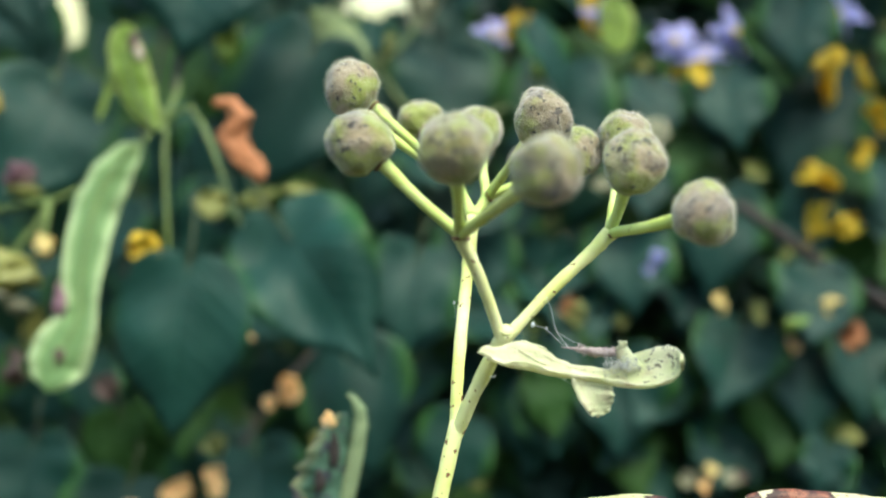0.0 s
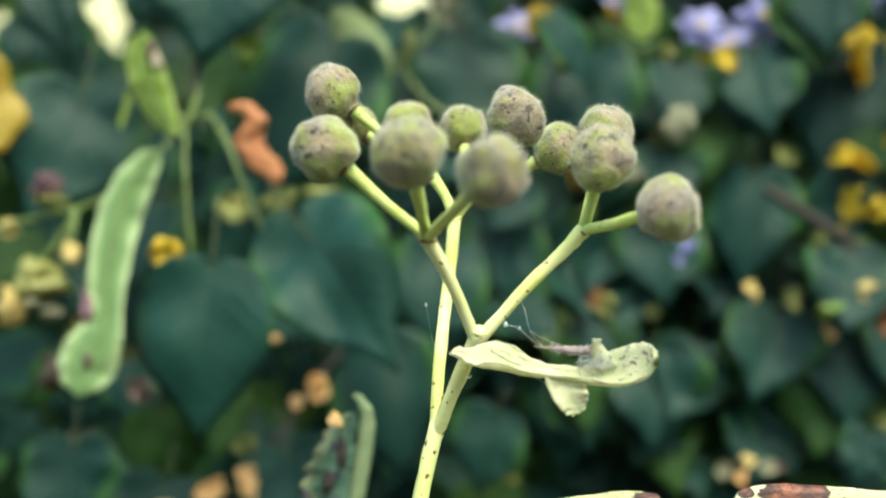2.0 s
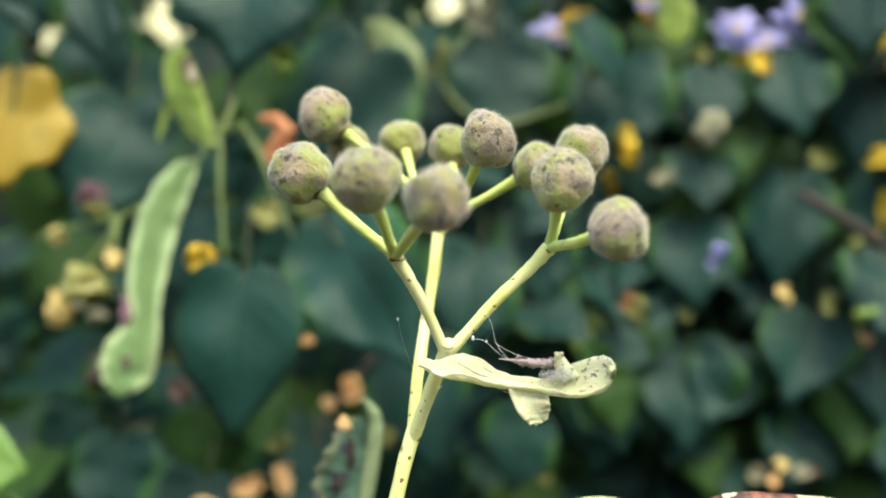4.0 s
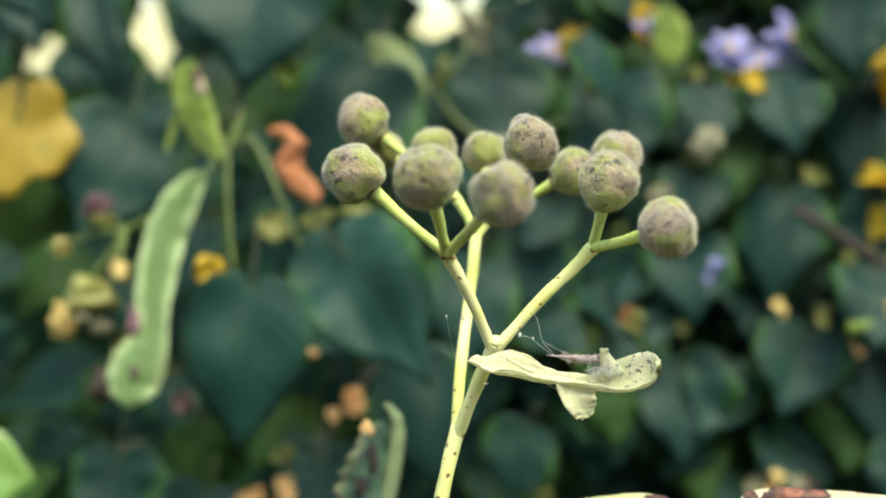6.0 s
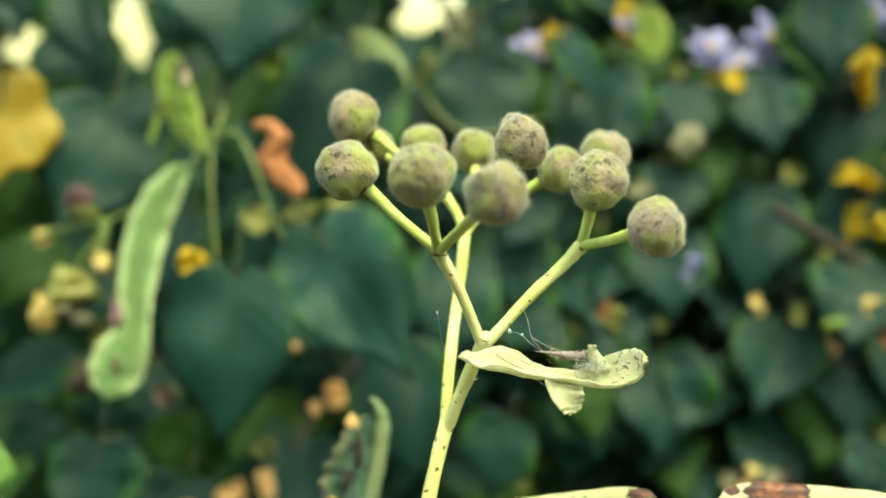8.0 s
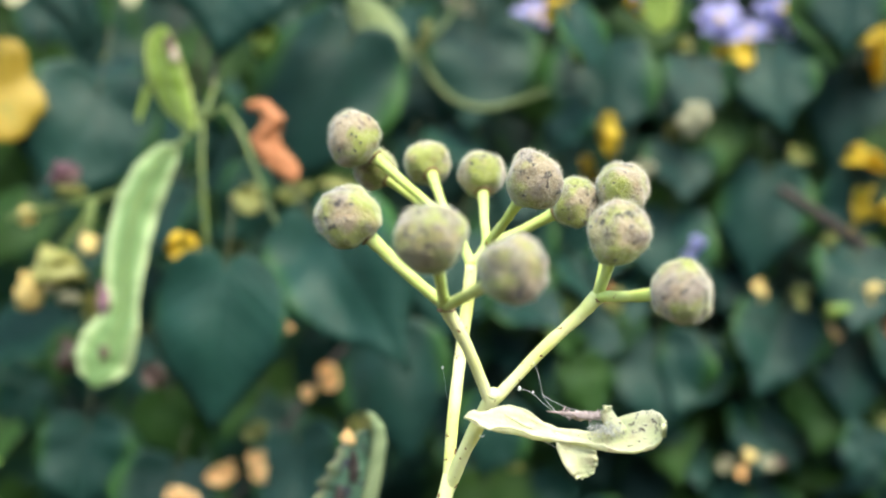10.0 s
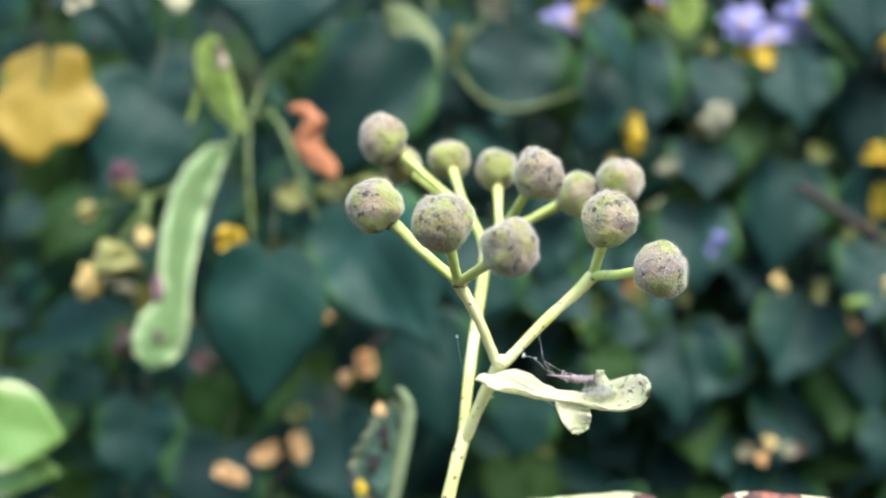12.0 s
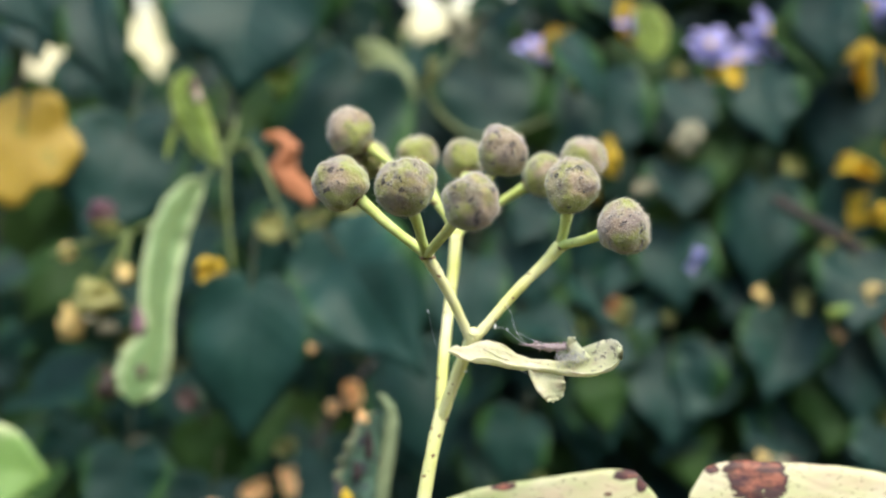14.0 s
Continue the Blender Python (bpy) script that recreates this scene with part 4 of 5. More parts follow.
scar.matrix_local = Matrix.Translation(Vector((-0.1178, 0.3022, 1.4338)) - pale_wing.location)
pod_wing = wing("green_seed_wing", [((-0.0922, 0.3160, 1.4882), 0.0009), ((-0.0946, 0.3160, 1.4927), 0.0036), ((-0.0984, 0.3160, 1.5000), 0.0061), ((-0.1009, 0.3160, 1.5081), 0.0066), ((-0.1022, 0.3160, 1.5154), 0.0056), ((-0.1019, 0.3160, 1.5203), 0.0036), ((-0.1011, 0.3160, 1.5227), 0.0007)],
     (-0.1, -0.99, 0.0), M["pod"], "short green seed wing with brown tip", 2.2)
for at, size, mat, lab in (((-0.0990, 0.3146, 1.5168), (0.0052, 0.0034, 0.0012), "mauve", "dark brown spot"), ((-0.0972, 0.3144, 1.5130), (0.0046, 0.0028, 0.0010), "scar", "pale pink scar")):
    spot = part("spot", lump_bm(*size, 13, 0.5), M[mat], pod_wing, lab)
    spot.matrix_local = Matrix.Translation(Vector(at) - pod_wing.location)
wing("thin_seed_wing", [((-0.1052, 0.3180, 1.5090), 0.0005), ((-0.1079, 0.3180, 1.5023), 0.0014), ((-0.1104, 0.3180, 1.4955), 0.0011), ((-0.1110, 0.3180, 1.4915), 0.0004)], (-0.1, -0.99, 0.0), M["pod"], "thin dry green seed wing", 0.7)
wing("narrow_seed_wing", [((-0.0832, 0.3235, 1.4968), 0.0005), ((-0.0784, 0.3216, 1.4905), 0.0008), ((-0.0733, 0.3198, 1.4782), 0.0007), ((-0.0688, 0.3180, 1.4660), 0.0007), ((-0.0657, 0.3171, 1.4589), 0.0006), ((-0.0646, 0.3172, 1.4571), 0.0004)],
     (-0.1, -0.98, 0.1), M["dull"], "narrow dull green seed wing hanging from a stalk", 0.4)


wing("dull_seed_wing", [((-0.0545, 0.4062, 1.5485), 0.0010), ((-0.0508, 0.4056, 1.5453), 0.0060), ((-0.0436, 0.4043, 1.5386), 0.0082), ((-0.0380, 0.4028, 1.5305), 0.0080), ((-0.0346, 0.4011, 1.5218), 0.0060), ((-0.0333, 0.4012, 1.5171), 0.0020), ((-0.0331, 0.4012, 1.5159), 0.0005)],
     (0.0, -0.99, 0.1), M["dull"], "dull grey green hanging seed wing", 1.7)
wing("dull_seed_wing", [((0.0754, 0.4464, 1.5661), 0.0010), ((0.0766, 0.4465, 1.5610), 0.0065), ((0.0789, 0.4466, 1.5534), 0.0085), ((0.0792, 0.4466, 1.5445), 0.0070), ((0.0786, 0.4465, 1.5402), 0.0030), ((0.0783, 0.4464, 1.5390), 0.0005)],
     (0.0, -0.99, 0.1), M["pod"], "light green hanging seed wing", 0.2)


def stalk_thing(name, lines, material, label, category="stalk", r=0.0007):
    o = Vector(lines[0][0])
    t = root(name, o, label, category)
    for ln in lines:
        part("stalk", tube(bmesh.new(), [(Vector(q) - o, r) for q in ln], 8, 5, 0.12), material, t)
    return t


stalk_thing("hanging_stalks", [
    [(-0.0963, 0.3282, 1.4991), (-0.0917, 0.3244, 1.4919), (-0.0901, 0.3185, 1.4772), (-0.0878, 0.3148, 1.4485)],
    [(-0.0917, 0.3244, 1.4919), (-0.0934, 0.3184, 1.4883), (-0.0959, 0.3143, 1.4845)],
    [(-0.0917, 0.3244, 1.4924), (-0.0861, 0.3224, 1.4953), (-0.0815, 0.3215, 1.4961)],
    [(-0.0912, 0.3412, 1.5149), (-0.0903, 0.3343, 1.5039), (-0.0916, 0.3254, 1.4939)],
], M["stalk"], "thin greenish stalks that carry the seed wings", r=0.0006)
stalk_thing("pale_stalks", [
    [(-0.0379, 0.4250, 1.5560), (-0.0281, 0.4250, 1.5298), (-0.0144, 0.4240, 1.5101), (0.0034, 0.4230, 1.5043), (0.0290, 0.4250, 1.5117)],
    [(-0.0070, 0.4250, 1.5540), (-0.0176, 0.4250, 1.5383), (-0.0294, 0.4240, 1.5298), (-0.0378, 0.4230, 1.5096)],
], M["dull"], "pale green arching stalks among the leaves", r=0.0011)
fruit_stalks = stalk_thing("unripe_fruit_stalks", [
    [(-0.1628, 0.3303, 1.4594), (-0.1413, 0.3257, 1.4645), (-0.1270, 0.3209, 1.4660), (-0.1169, 0.3141, 1.4687)],
    [(-0.1280, 0.3209, 1.4660), (-0.1331, 0.3219, 1.4581), (-0.1443, 0.3238, 1.4459)],
    [(-0.1280, 0.3209, 1.4657), (-0.1287, 0.3189, 1.4589), (-0.1298, 0.3180, 1.4515)],
    [(-0.1353, 0.3228, 1.4650), (-0.1404, 0.3256, 1.4696), (-0.1426, 0.3276, 1.4745)],
], M["stalk"], "thin pale green stalks with withered unripe fruits", "fruit stalks", 0.0010)
for q, ln, w, mat, s, lab in (((-0.1424, 0.3238, 1.4425), 0.012, 0.0155, "olive", 1, "yellow olive fruit"), ((-0.1290, 0.3180, 1.4507), 0.0068, 0.0060, "straw", 2, "small cream bud"),
                         ((-0.1406, 0.3266, 1.4740), 0.009, 0.010, "plum", 3, "withered purple flower"), ((-0.1390, 0.3257, 1.4696), 0.005, 0.010, "olive", 5, "pale olive calyx"),
                         ((-0.1571, 0.3314, 1.4602), 0.0055, 0.0055, "straw", 6, "small cream bud"), ((-0.1567, 0.3306, 1.4334), 0.011, 0.008, "straw", 4, "straw yellow withered flower")):
    ob = part("fruit", lump_bm(ln, w, w, s, 0.65, 24, 16), M[mat], fruit_stalks, lab)
    ob.matrix_local = Matrix.Translation(Vector(q) - fruit_stalks.location)

# crumpled rust-coloured leaf, curled like a hook
bm = strip_bm([(V((-0.0712, 0.3045, 1.4960)), 0.0012, V((0.5, 0.3, 0.8)), 0.001), (V((-0.0650, 0.3030, 1.4958)), 0.0028, V((0.25, 0.5, 0.8)), 0.0022), (V((-0.0611, 0.3020, 1.4905)), 0.0036, V((0.9, 0.4, 0.25)), 0.003),
               (V((-0.0640, 0.3025, 1.4845)), 0.0048, V((0.8, 0.5, -0.1)), 0.003), (V((-0.0604, 0.3030, 1.4788)), 0.0050, V((0.8, 0.5, 0.3)), 0.002), (V((-0.0565, 0.3040, 1.4740)), 0.0034, V((0.8, 0.4, 0.4)), 0.0010), (V((-0.0558, 0.3044, 1.4716)), 0.0012, V((0.8, 0.4, 0.4)), 0.0005)], 9, 0.0005, 0.0024, 2)
tagged(part("curled_dry_leaf", bm, M["rust"]), "curled rust orange dry leaf", "dry leaf")

# ---------------------------------------------------------------- linden branches with heart-shaped leaves
LEAF_KINDS = {}
for kind in ("green", "fresh", "yellow", "bright"):
    LEAF_KINDS[kind] = [mesh_of(leaf_bm(spread=64, rings=6, fold=f, droop=d, wave=w, teeth=0.022, seed=s + 3, outline=HEART if s % 2 else BROAD, uneven=0.12, lean=0.1 * (s - 1.5)), "leaf_" + kind, M[kind])
                        for s, (f, d, w) in enumerate(((0.16, 0.20, 0.10), (0.30, 0.10, 0.14), (-0.10, 0.28, 0.12), (0.05, 0.02, 0.16)))]
STALK_MESH = mesh_of(tube(bmesh.new(), [((0, 0, 0), 0.009), ((0, -0.25, 0.03), 0.008), ((0.03, -0.6, -0.02), 0.010)], 6, 4), "petiole", M["petiole"])
leaf_count = 0
ROUND = ((0, 0.96), (8, 0.85), (18, 0.75), (32, 0.66), (60, 0.56), (90, 0.52), (120, 0.48), (150, 0.44), (176, 0.40))
DISC = ((0, 0.64), (30, 0.60), (60, 0.60), (90, 0.56), (120, 0.53), (150, 0.52), (176, 0.50))
LEAF_KINDS["mottled"] = [mesh_of(leaf_bm(spread=64, rings=6, fold=0.1, droop=0.15, wave=0.14, teeth=0.035, seed=71, outline=DISC, uneven=0.30), "leaf_mottled", M["ochre"])]
LEAF_KINDS["pale"] = [mesh_of(leaf_bm(spread=64, rings=6, fold=0.12, droop=0.1, wave=0.1, teeth=0.0, seed=75, outline=ROUND), "leaf_pale", M["pale_leaf"])]
LEAF_KINDS["ovate"] = [mesh_of(leaf_bm(spread=110, rings=8, fold=0.06, droop=0.22, wave=0.16, teeth=0.03, seed=93, outline=OVATE, uneven=0.08, lean=-0.06), "leaf_ovate", M["green"])]
LEAF_KINDS["broad"] = [mesh_of(leaf_bm(spread=110, rings=8, fold=0.07, droop=0.22, wave=0.2, teeth=0.03, seed=91, outline=BROAD, uneven=0.1, lean=0.06), "leaf_broad", M["green"])]
LEAF_KINDS["olive"] = [mesh_of(leaf_bm(spread=36, rings=5, fold=f, droop=0.3, wave=0.6, teeth=0.05, seed=80 + i, outline=SCRAP), "leaf_withered", M["olive"]) for i, f in enumerate((0.3, -0.3, 0.6, 0.1))]
YELLOW_BITS = [mesh_of(leaf_bm(spread=36, rings=5, fold=f, droop=0.3, wave=0.5, teeth=0.03, seed=60 + i, outline=SCRAP), "leaf_withered", M["yellow"]) for i, f in enumerate((0.3, -0.3, 0.6, 0.1))]


def branch(name, line, r0, r1, label, group="linden branches"):
    o = Vector(line[0])
    b = root(name, o, label, "branch", group)
    n = len(line) - 1
    part("twig", tube(bmesh.new(), [(Vector(q) - o, r0 + (r1 - r0) * i / n) for i, q in enumerate(line)], 8, 5, 0.2, 3), M["bark"], b)
    return b


def add_leaf(b, base, tip, face, wide, kind="green", variant=None, label="", stalked=True):
    global leaf_count
    leaf_count += 1
    v = LEAF_KINDS[kind][leaf_count % 4 if variant is None else variant]
    m = leaf_pose(base, tip, face, wide)
    m.translation -= b.location
    lf = shared("leaf", v, m, b, label)
    if stalked:
        shared("petiole", STALK_MESH, Matrix(), lf)
    return lf


near = branch("linden_branch", [(-0.0816, 0.3656, 1.6090), (-0.0886, 0.3509, 1.5536), (-0.0912, 0.3412, 1.5169), (-0.0913, 0.3343, 1.5039)], 0.0022, 0.0010, "dark twig with large dark green heart-shaped leaves")
add_leaf(near, (-0.0818, 0.3130, 1.4398), (-0.0872, 0.3013, 1.3915), (0.15, -0.95, 0.10), 1.04, "ovate", 0, "dark blue green heart-shaped leaf")
add_leaf(near, (-0.0504, 0.3275, 1.4527), (-0.0202, 0.3024, 1.4124), (-0.1, -0.95, 0.12), 0.80, "broad", 0)
add_leaf(near, (-0.0811, 0.3410, 1.5645), (-0.0909, 0.3262, 1.5124), (0.0, -0.98, -0.1), 1.25, "green", 1)
add_leaf(near, (-0.0515, 0.3689, 1.5189), (-0.0717, 0.3520, 1.4658), (0.1, -0.95, -0.1), 0.85, "green", 2)
add_leaf(near, (-0.1408, 0.3553, 1.5046), (-0.1479, 0.3406, 1.4597), (0.2, -0.95, -0.35), 1.05, "green", 3)
add_leaf(near, (-0.1770, 0.3400, 1.5045), (-0.1800, 0.3350, 1.4690), (0.1, -0.97, 0.2), 1.06, "mottled", 0, "large yellow leaf turning from green", False)
add_leaf(near, (-0.1720, 0.3315, 1.5730), (-0.1600, 0.3224, 1.5370), (0.1, -0.95, 0.3), 0.85, "green", 0)
add_leaf(near, (-0.1665, 0.3850, 1.5694), (-0.1571, 0.3720, 1.5245), (0.1, -0.97, 0.05), 0.55, "green")
add_leaf(near, (-0.1954, 0.3850, 1.5728), (-0.1879, 0.3720, 1.5402), (0.1, -0.97, 0.05), 0.75, "green")
add_leaf(near, (-0.1223, 0.3850, 1.5748), (-0.1241, 0.3720, 1.5438), (0.1, -0.97, 0.05), 0.60, "green")

low = branch("linden_branch", [(-0.1235, 0.4179, 1.2448), (-0.1103, 0.3975, 1.3234), (-0.0917, 0.3875, 1.3533), (-0.0655, 0.3927, 1.3929), (-0.0397, 0.4079, 1.4236)], 0.0022, 0.0008, "thin twig with dark green leaves low in the crown")
add_leaf(low, (-0.1155, 0.3570, 1.3590), (-0.1226, 0.3421, 1.3276), (0.1, -0.85, -0.15), 1.10, "green", 0)
add_leaf(low, (-0.0702, 0.3698, 1.3690), (-0.0630, 0.3532, 1.3356), (0.0, -0.8, -0.15), 1.05, "green", 1)
add_leaf(low, (-0.0372, 0.3832, 1.4030), (-0.0270, 0.3637, 1.3655), (-0.1, -0.85, -0.15), 1.05, "green", 2)
add_leaf(low, (-0.0114, 0.4083, 1.4424), (-0.0201, 0.3935, 1.4063), (0.0, -0.9, -0.15), 0.95, "green", 0)
add_leaf(low, (-0.1105, 0.4069, 1.3933), (-0.1010, 0.3973, 1.3624), (0.2, -0.85, -0.15), 0.9, "fresh", 3)
add_leaf(low, (-0.1720, 0.3956, 1.4063), (-0.1745, 0.3857, 1.3895), (0.2, -0.85, -0.15), 0.8, "fresh", 2)
add_leaf(low, (-0.1569, 0.3761, 1.3720), (-0.1592, 0.3663, 1.3376), (0.2, -0.85, -0.15), 1.0, "green", 1)
add_leaf(low, (-0.1640, 0.2790, 1.3905), (-0.1392, 0.2765, 1.3882), (0.1, -0.95, 0.3), 1.15, "pale", 0, "light green leaf with whitish margin", False)
add_leaf(low, (-0.1740, 0.2850, 1.3745), (-0.1440, 0.2830, 1.3750), (0.1, -0.9, 0.4), 0.7, "pale", 0, "light green leaf with whitish margin", False)

right = branch("linden_branch", [(0.2201, 0.4330, 1.4115), (0.1765, 0.4220, 1.4343), (0.1483, 0.4163, 1.4524), (0.1230, 0.4107, 1.4689)], 0.0040, 0.0022, "dark brown twig with green and yellow leaves")
add_leaf(right, (0.1712, 0.4511, 1.5238), (0.1561, 0.4313, 1.4723), (-0.1, -0.75, 0.62), 0.85, "green", 2)
for a, b, wide in (((0.1299, 0.4313, 1.4119), (0.1132, 0.4112, 1.3818), 1.0), ((0.1595, 0.4319, 1.4019), (0.1603, 0.4122, 1.3687), 0.95), ((0.0974, 0.4408, 1.3985), (0.0870, 0.4208, 1.3694), 1.0),
                   ((0.1867, 0.4324, 1.4092), (0.1745, 0.4124, 1.3780), 1.0), ((0.1127, 0.4507, 1.4413), (0.1040, 0.4308, 1.4145), 1.0), ((0.1340, 0.4417, 1.3756), (0.1387, 0.4220, 1.3499), 1.0)):
    add_leaf(right, a, b, (0.15, -0.72, 0.65), wide, "green")
UPPER_RIGHT_LEAVES = [
    ((-0.0002, 0.435, 1.5366), (0.0008, 0.420, 1.4913), 1.1, "green"), ((0.0525, 0.435, 1.5240), (0.0482, 0.420, 1.4835), 1.05, "green"), ((0.0860, 0.435, 1.4856), (0.0860, 0.420, 1.4624), 1.2, "green"),
    ((0.1233, 0.435, 1.4692), (0.1158, 0.420, 1.4294), 0.9, "green"), ((0.0928, 0.435, 1.5211), (0.0913, 0.420, 1.4945), 1, "green"), ((0.1252, 0.435, 1.5249), (0.1238, 0.420, 1.4934), 1, "green"),
    ((0.1498, 0.440, 1.5480), (0.1477, 0.425, 1.5180), 1.1, "fresh"), ((0.1010, 0.440, 1.5010), (0.1060, 0.425, 1.4760), 1, "fresh"),
]
LOWER_RIGHT_LEAVES = [
    ((0.0557, 0.435, 1.4191), (0.0515, 0.420, 1.3901), 1, "green"), ((0.0150, 0.435, 1.4552), (0.0119, 0.420, 1.4237), 1, "green"), ((0.0783, 0.435, 1.3979), (0.0733, 0.420, 1.3569), 1, "green"),
    ((0.0422, 0.435, 1.3904), (0.0382, 0.420, 1.3518), 1, "green"), ((0.1508, 0.435, 1.3945), (0.1485, 0.420, 1.3519), 1, "fresh"), ((0.0830, 0.435, 1.4523), (0.0768, 0.420, 1.4226), 1.1, "green"),
    ((0.0325, 0.432, 1.4170), (0.0345, 0.422, 1.3960), 0.8, "bright"),
]
for a, b, wide, kind in UPPER_RIGHT_LEAVES + LOWER_RIGHT_LEAVES:
    add_leaf(right, a, b, (0.1 - 0.2 * (leaf_count % 2), -0.65, 0.85), wide, kind)
add_leaf(right, (0.1570, 0.4200, 1.4430), (0.1440, 0.4080, 1.4190), (0.2, -0.7, 0.7), 0.9, "bright", 2, "yellow green leaf")
add_leaf(right, (0.1577, 0.4216, 1.4387), (0.1393, 0.4114, 1.4182), (0.2, -0.9, 0.3), 0.85, "fresh", 1, "green leaf turning yellow")
add_leaf(right, (0.1564, 0.4306, 1.5551), (0.1479, 0.4207, 1.5261), (-0.2, -0.85, 0.5), 1.0, "green", 0)
for u in (
    ((0.1546, 0.4012, 1.4786), (0.1695, 0.4015, 1.4728)), ((0.1619, 0.4015, 1.4614), (0.1636, 0.4016, 1.4441)), ((0.1505, 0.4064, 1.4418), (0.1609, 0.4067, 1.4325)),
    ((0.1570, 0.4117, 1.4240), (0.1617, 0.4119, 1.4134)), ((0.1636, 0.4209, 1.5284), (0.1744, 0.4213, 1.5115)), ((0.1131, 0.4400, 1.5287), (0.1138, 0.4401, 1.5173)),
    ((0.0741, 0.4390, 1.5604), (0.0702, 0.4390, 1.5453)), ((0.0349, 0.4383, 1.5517), (0.0373, 0.4385, 1.5378)), ((0.1811, 0.4311, 1.5525), (0.1712, 0.4310, 1.5390)), ((0.1078, 0.4501, 1.5055), (0.1174, 0.4503, 1.5034)),
    ((0.0510, 0.4392, 1.4784), (0.0535, 0.4393, 1.4690))):
    shift = Vector((random.uniform(-0.004, 0.004), 0.02, 0.004))
    lf = shared("leaf", YELLOW_BITS[leaf_count % 4], leaf_pose(Vector(u[0]) + shift - right.location, Vector(u[1]) + shift - right.location, (random.uniform(-0.6, 0.6), -0.8, random.uniform(-0.2, 0.6)), random.uniform(0.5, 0.9)), right, "yellow withered leaf")
    leaf_count += 1


upper = branch("linden_branch", [(0.3193, 0.5626, 1.6899), (0.2107, 0.5311, 1.6225), (0.1022, 0.5192, 1.6017), (-0.0173, 0.5168, 1.6141)], 0.0030, 0.0015, "thin twig overhead with dark green leaves against the sky")
# small dry bits caught among the leaves
LEFT_SCRAPS = [
    ((-0.0824, 0.3576, 1.3658), 0.016, 0.009, "peach"), ((-0.0959, 0.3574, 1.3623), 0.01, 0.016, "peach"), ((-0.0729, 0.3574, 1.4179), 0.006, 0.01, "peach"), ((-0.0943, 0.3572, 1.3942), 0.01, 0.006, "yellow"),
    ((-0.0813, 0.3575, 1.3796), 0.008, 0.009, "olive"), ((-0.1224, 0.3566, 1.4001), 0.01, 0.009, "mauve"), ((-0.0944, 0.3097, 1.4509), 0.01, 0.011, "yellow"), ((-0.1556, 0.3559, 1.4085), 0.014, 0.009, "mauve"),
    ((-0.0798, 0.3663, 1.5257), 0.013, 0.011, "bright"), ((-0.0805, 0.3418, 1.4663), 0.01, 0.013, "olive"), ((-0.0656, 0.3471, 1.4685), 0.007, 0.016, "olive"), ((-0.0601, 0.3414, 1.3968), 0.007, 0.008, "peach"),
    ((-0.1479, 0.3421, 1.4306), 0.006, 0.008, "pale"), ((-0.1550, 0.3419, 1.4349), 0.006, 0.007, "pale"), ((-0.1029, 0.3326, 1.3607), 0.008, 0.018, "peach"), ((-0.0586, 0.3694, 1.3996), 0.009, 0.01, "peach"),
    ((-0.1368, 0.3227, 1.4728), 0.006, 0.006, "mauve"), ((-0.0810, 0.3460, 1.3815), 0.006, 0.008, "olive"),
]
MIDDLE_SCRAPS = [
    ((-0.0563, 0.3638, 1.3975), 0.0105, 0.011, "peach"), ((-0.0466, 0.3782, 1.3774), 0.009, 0.01, "olive"), ((0.0427, 0.4286, 1.5283), 0.014, 0.008, "bright"), ((-0.0223, 0.4074, 1.5331), 0.013, 0.009, "olive"),
    ((-0.0510, 0.3573, 1.4701), 0.008, 0.016, "olive"), ((0.0557, 0.4098, 1.4233), 0.01, 0.009, "olive"), ((0.0348, 0.3995, 1.4055), 0.014, 0.016, "fresh"), ((0.0084, 0.4581, 1.5116), 0.005, 0.007, "rust"),
    ((0.0145, 0.4196, 1.3504), 0.006, 0.008, "olive"), ((-0.0116, 0.4594, 1.5573), 0.014, 0.012, "pale"), ((-0.0046, 0.4598, 1.5644), 0.012, 0.006, "pale"), ((0.0284, 0.4723, 1.5525), 0.01, 0.018, "pale"),
    ((0.0570, 0.4742, 1.5657), 0.007, 0.007, "pale"), ((0.0509, 0.4741, 1.5383), 0.014, 0.008, "bright"), ((0.0549, 0.4230, 1.4935), 0.02, 0.012, "yellow"), ((0.0688, 0.4180, 1.4780), 0.008, 0.012, "pale"),
    ((0.0516, 0.4100, 1.4264), 0.008, 0.005, "rust"), ((0.0645, 0.4300, 1.5602), 0.01, 0.008, "yellow"), ((0.0309, 0.4400, 1.5500), 0.014, 0.006, "yellow"), ((-0.0110, 0.4230, 1.5560), 0.012, 0.014, "pale"),
]
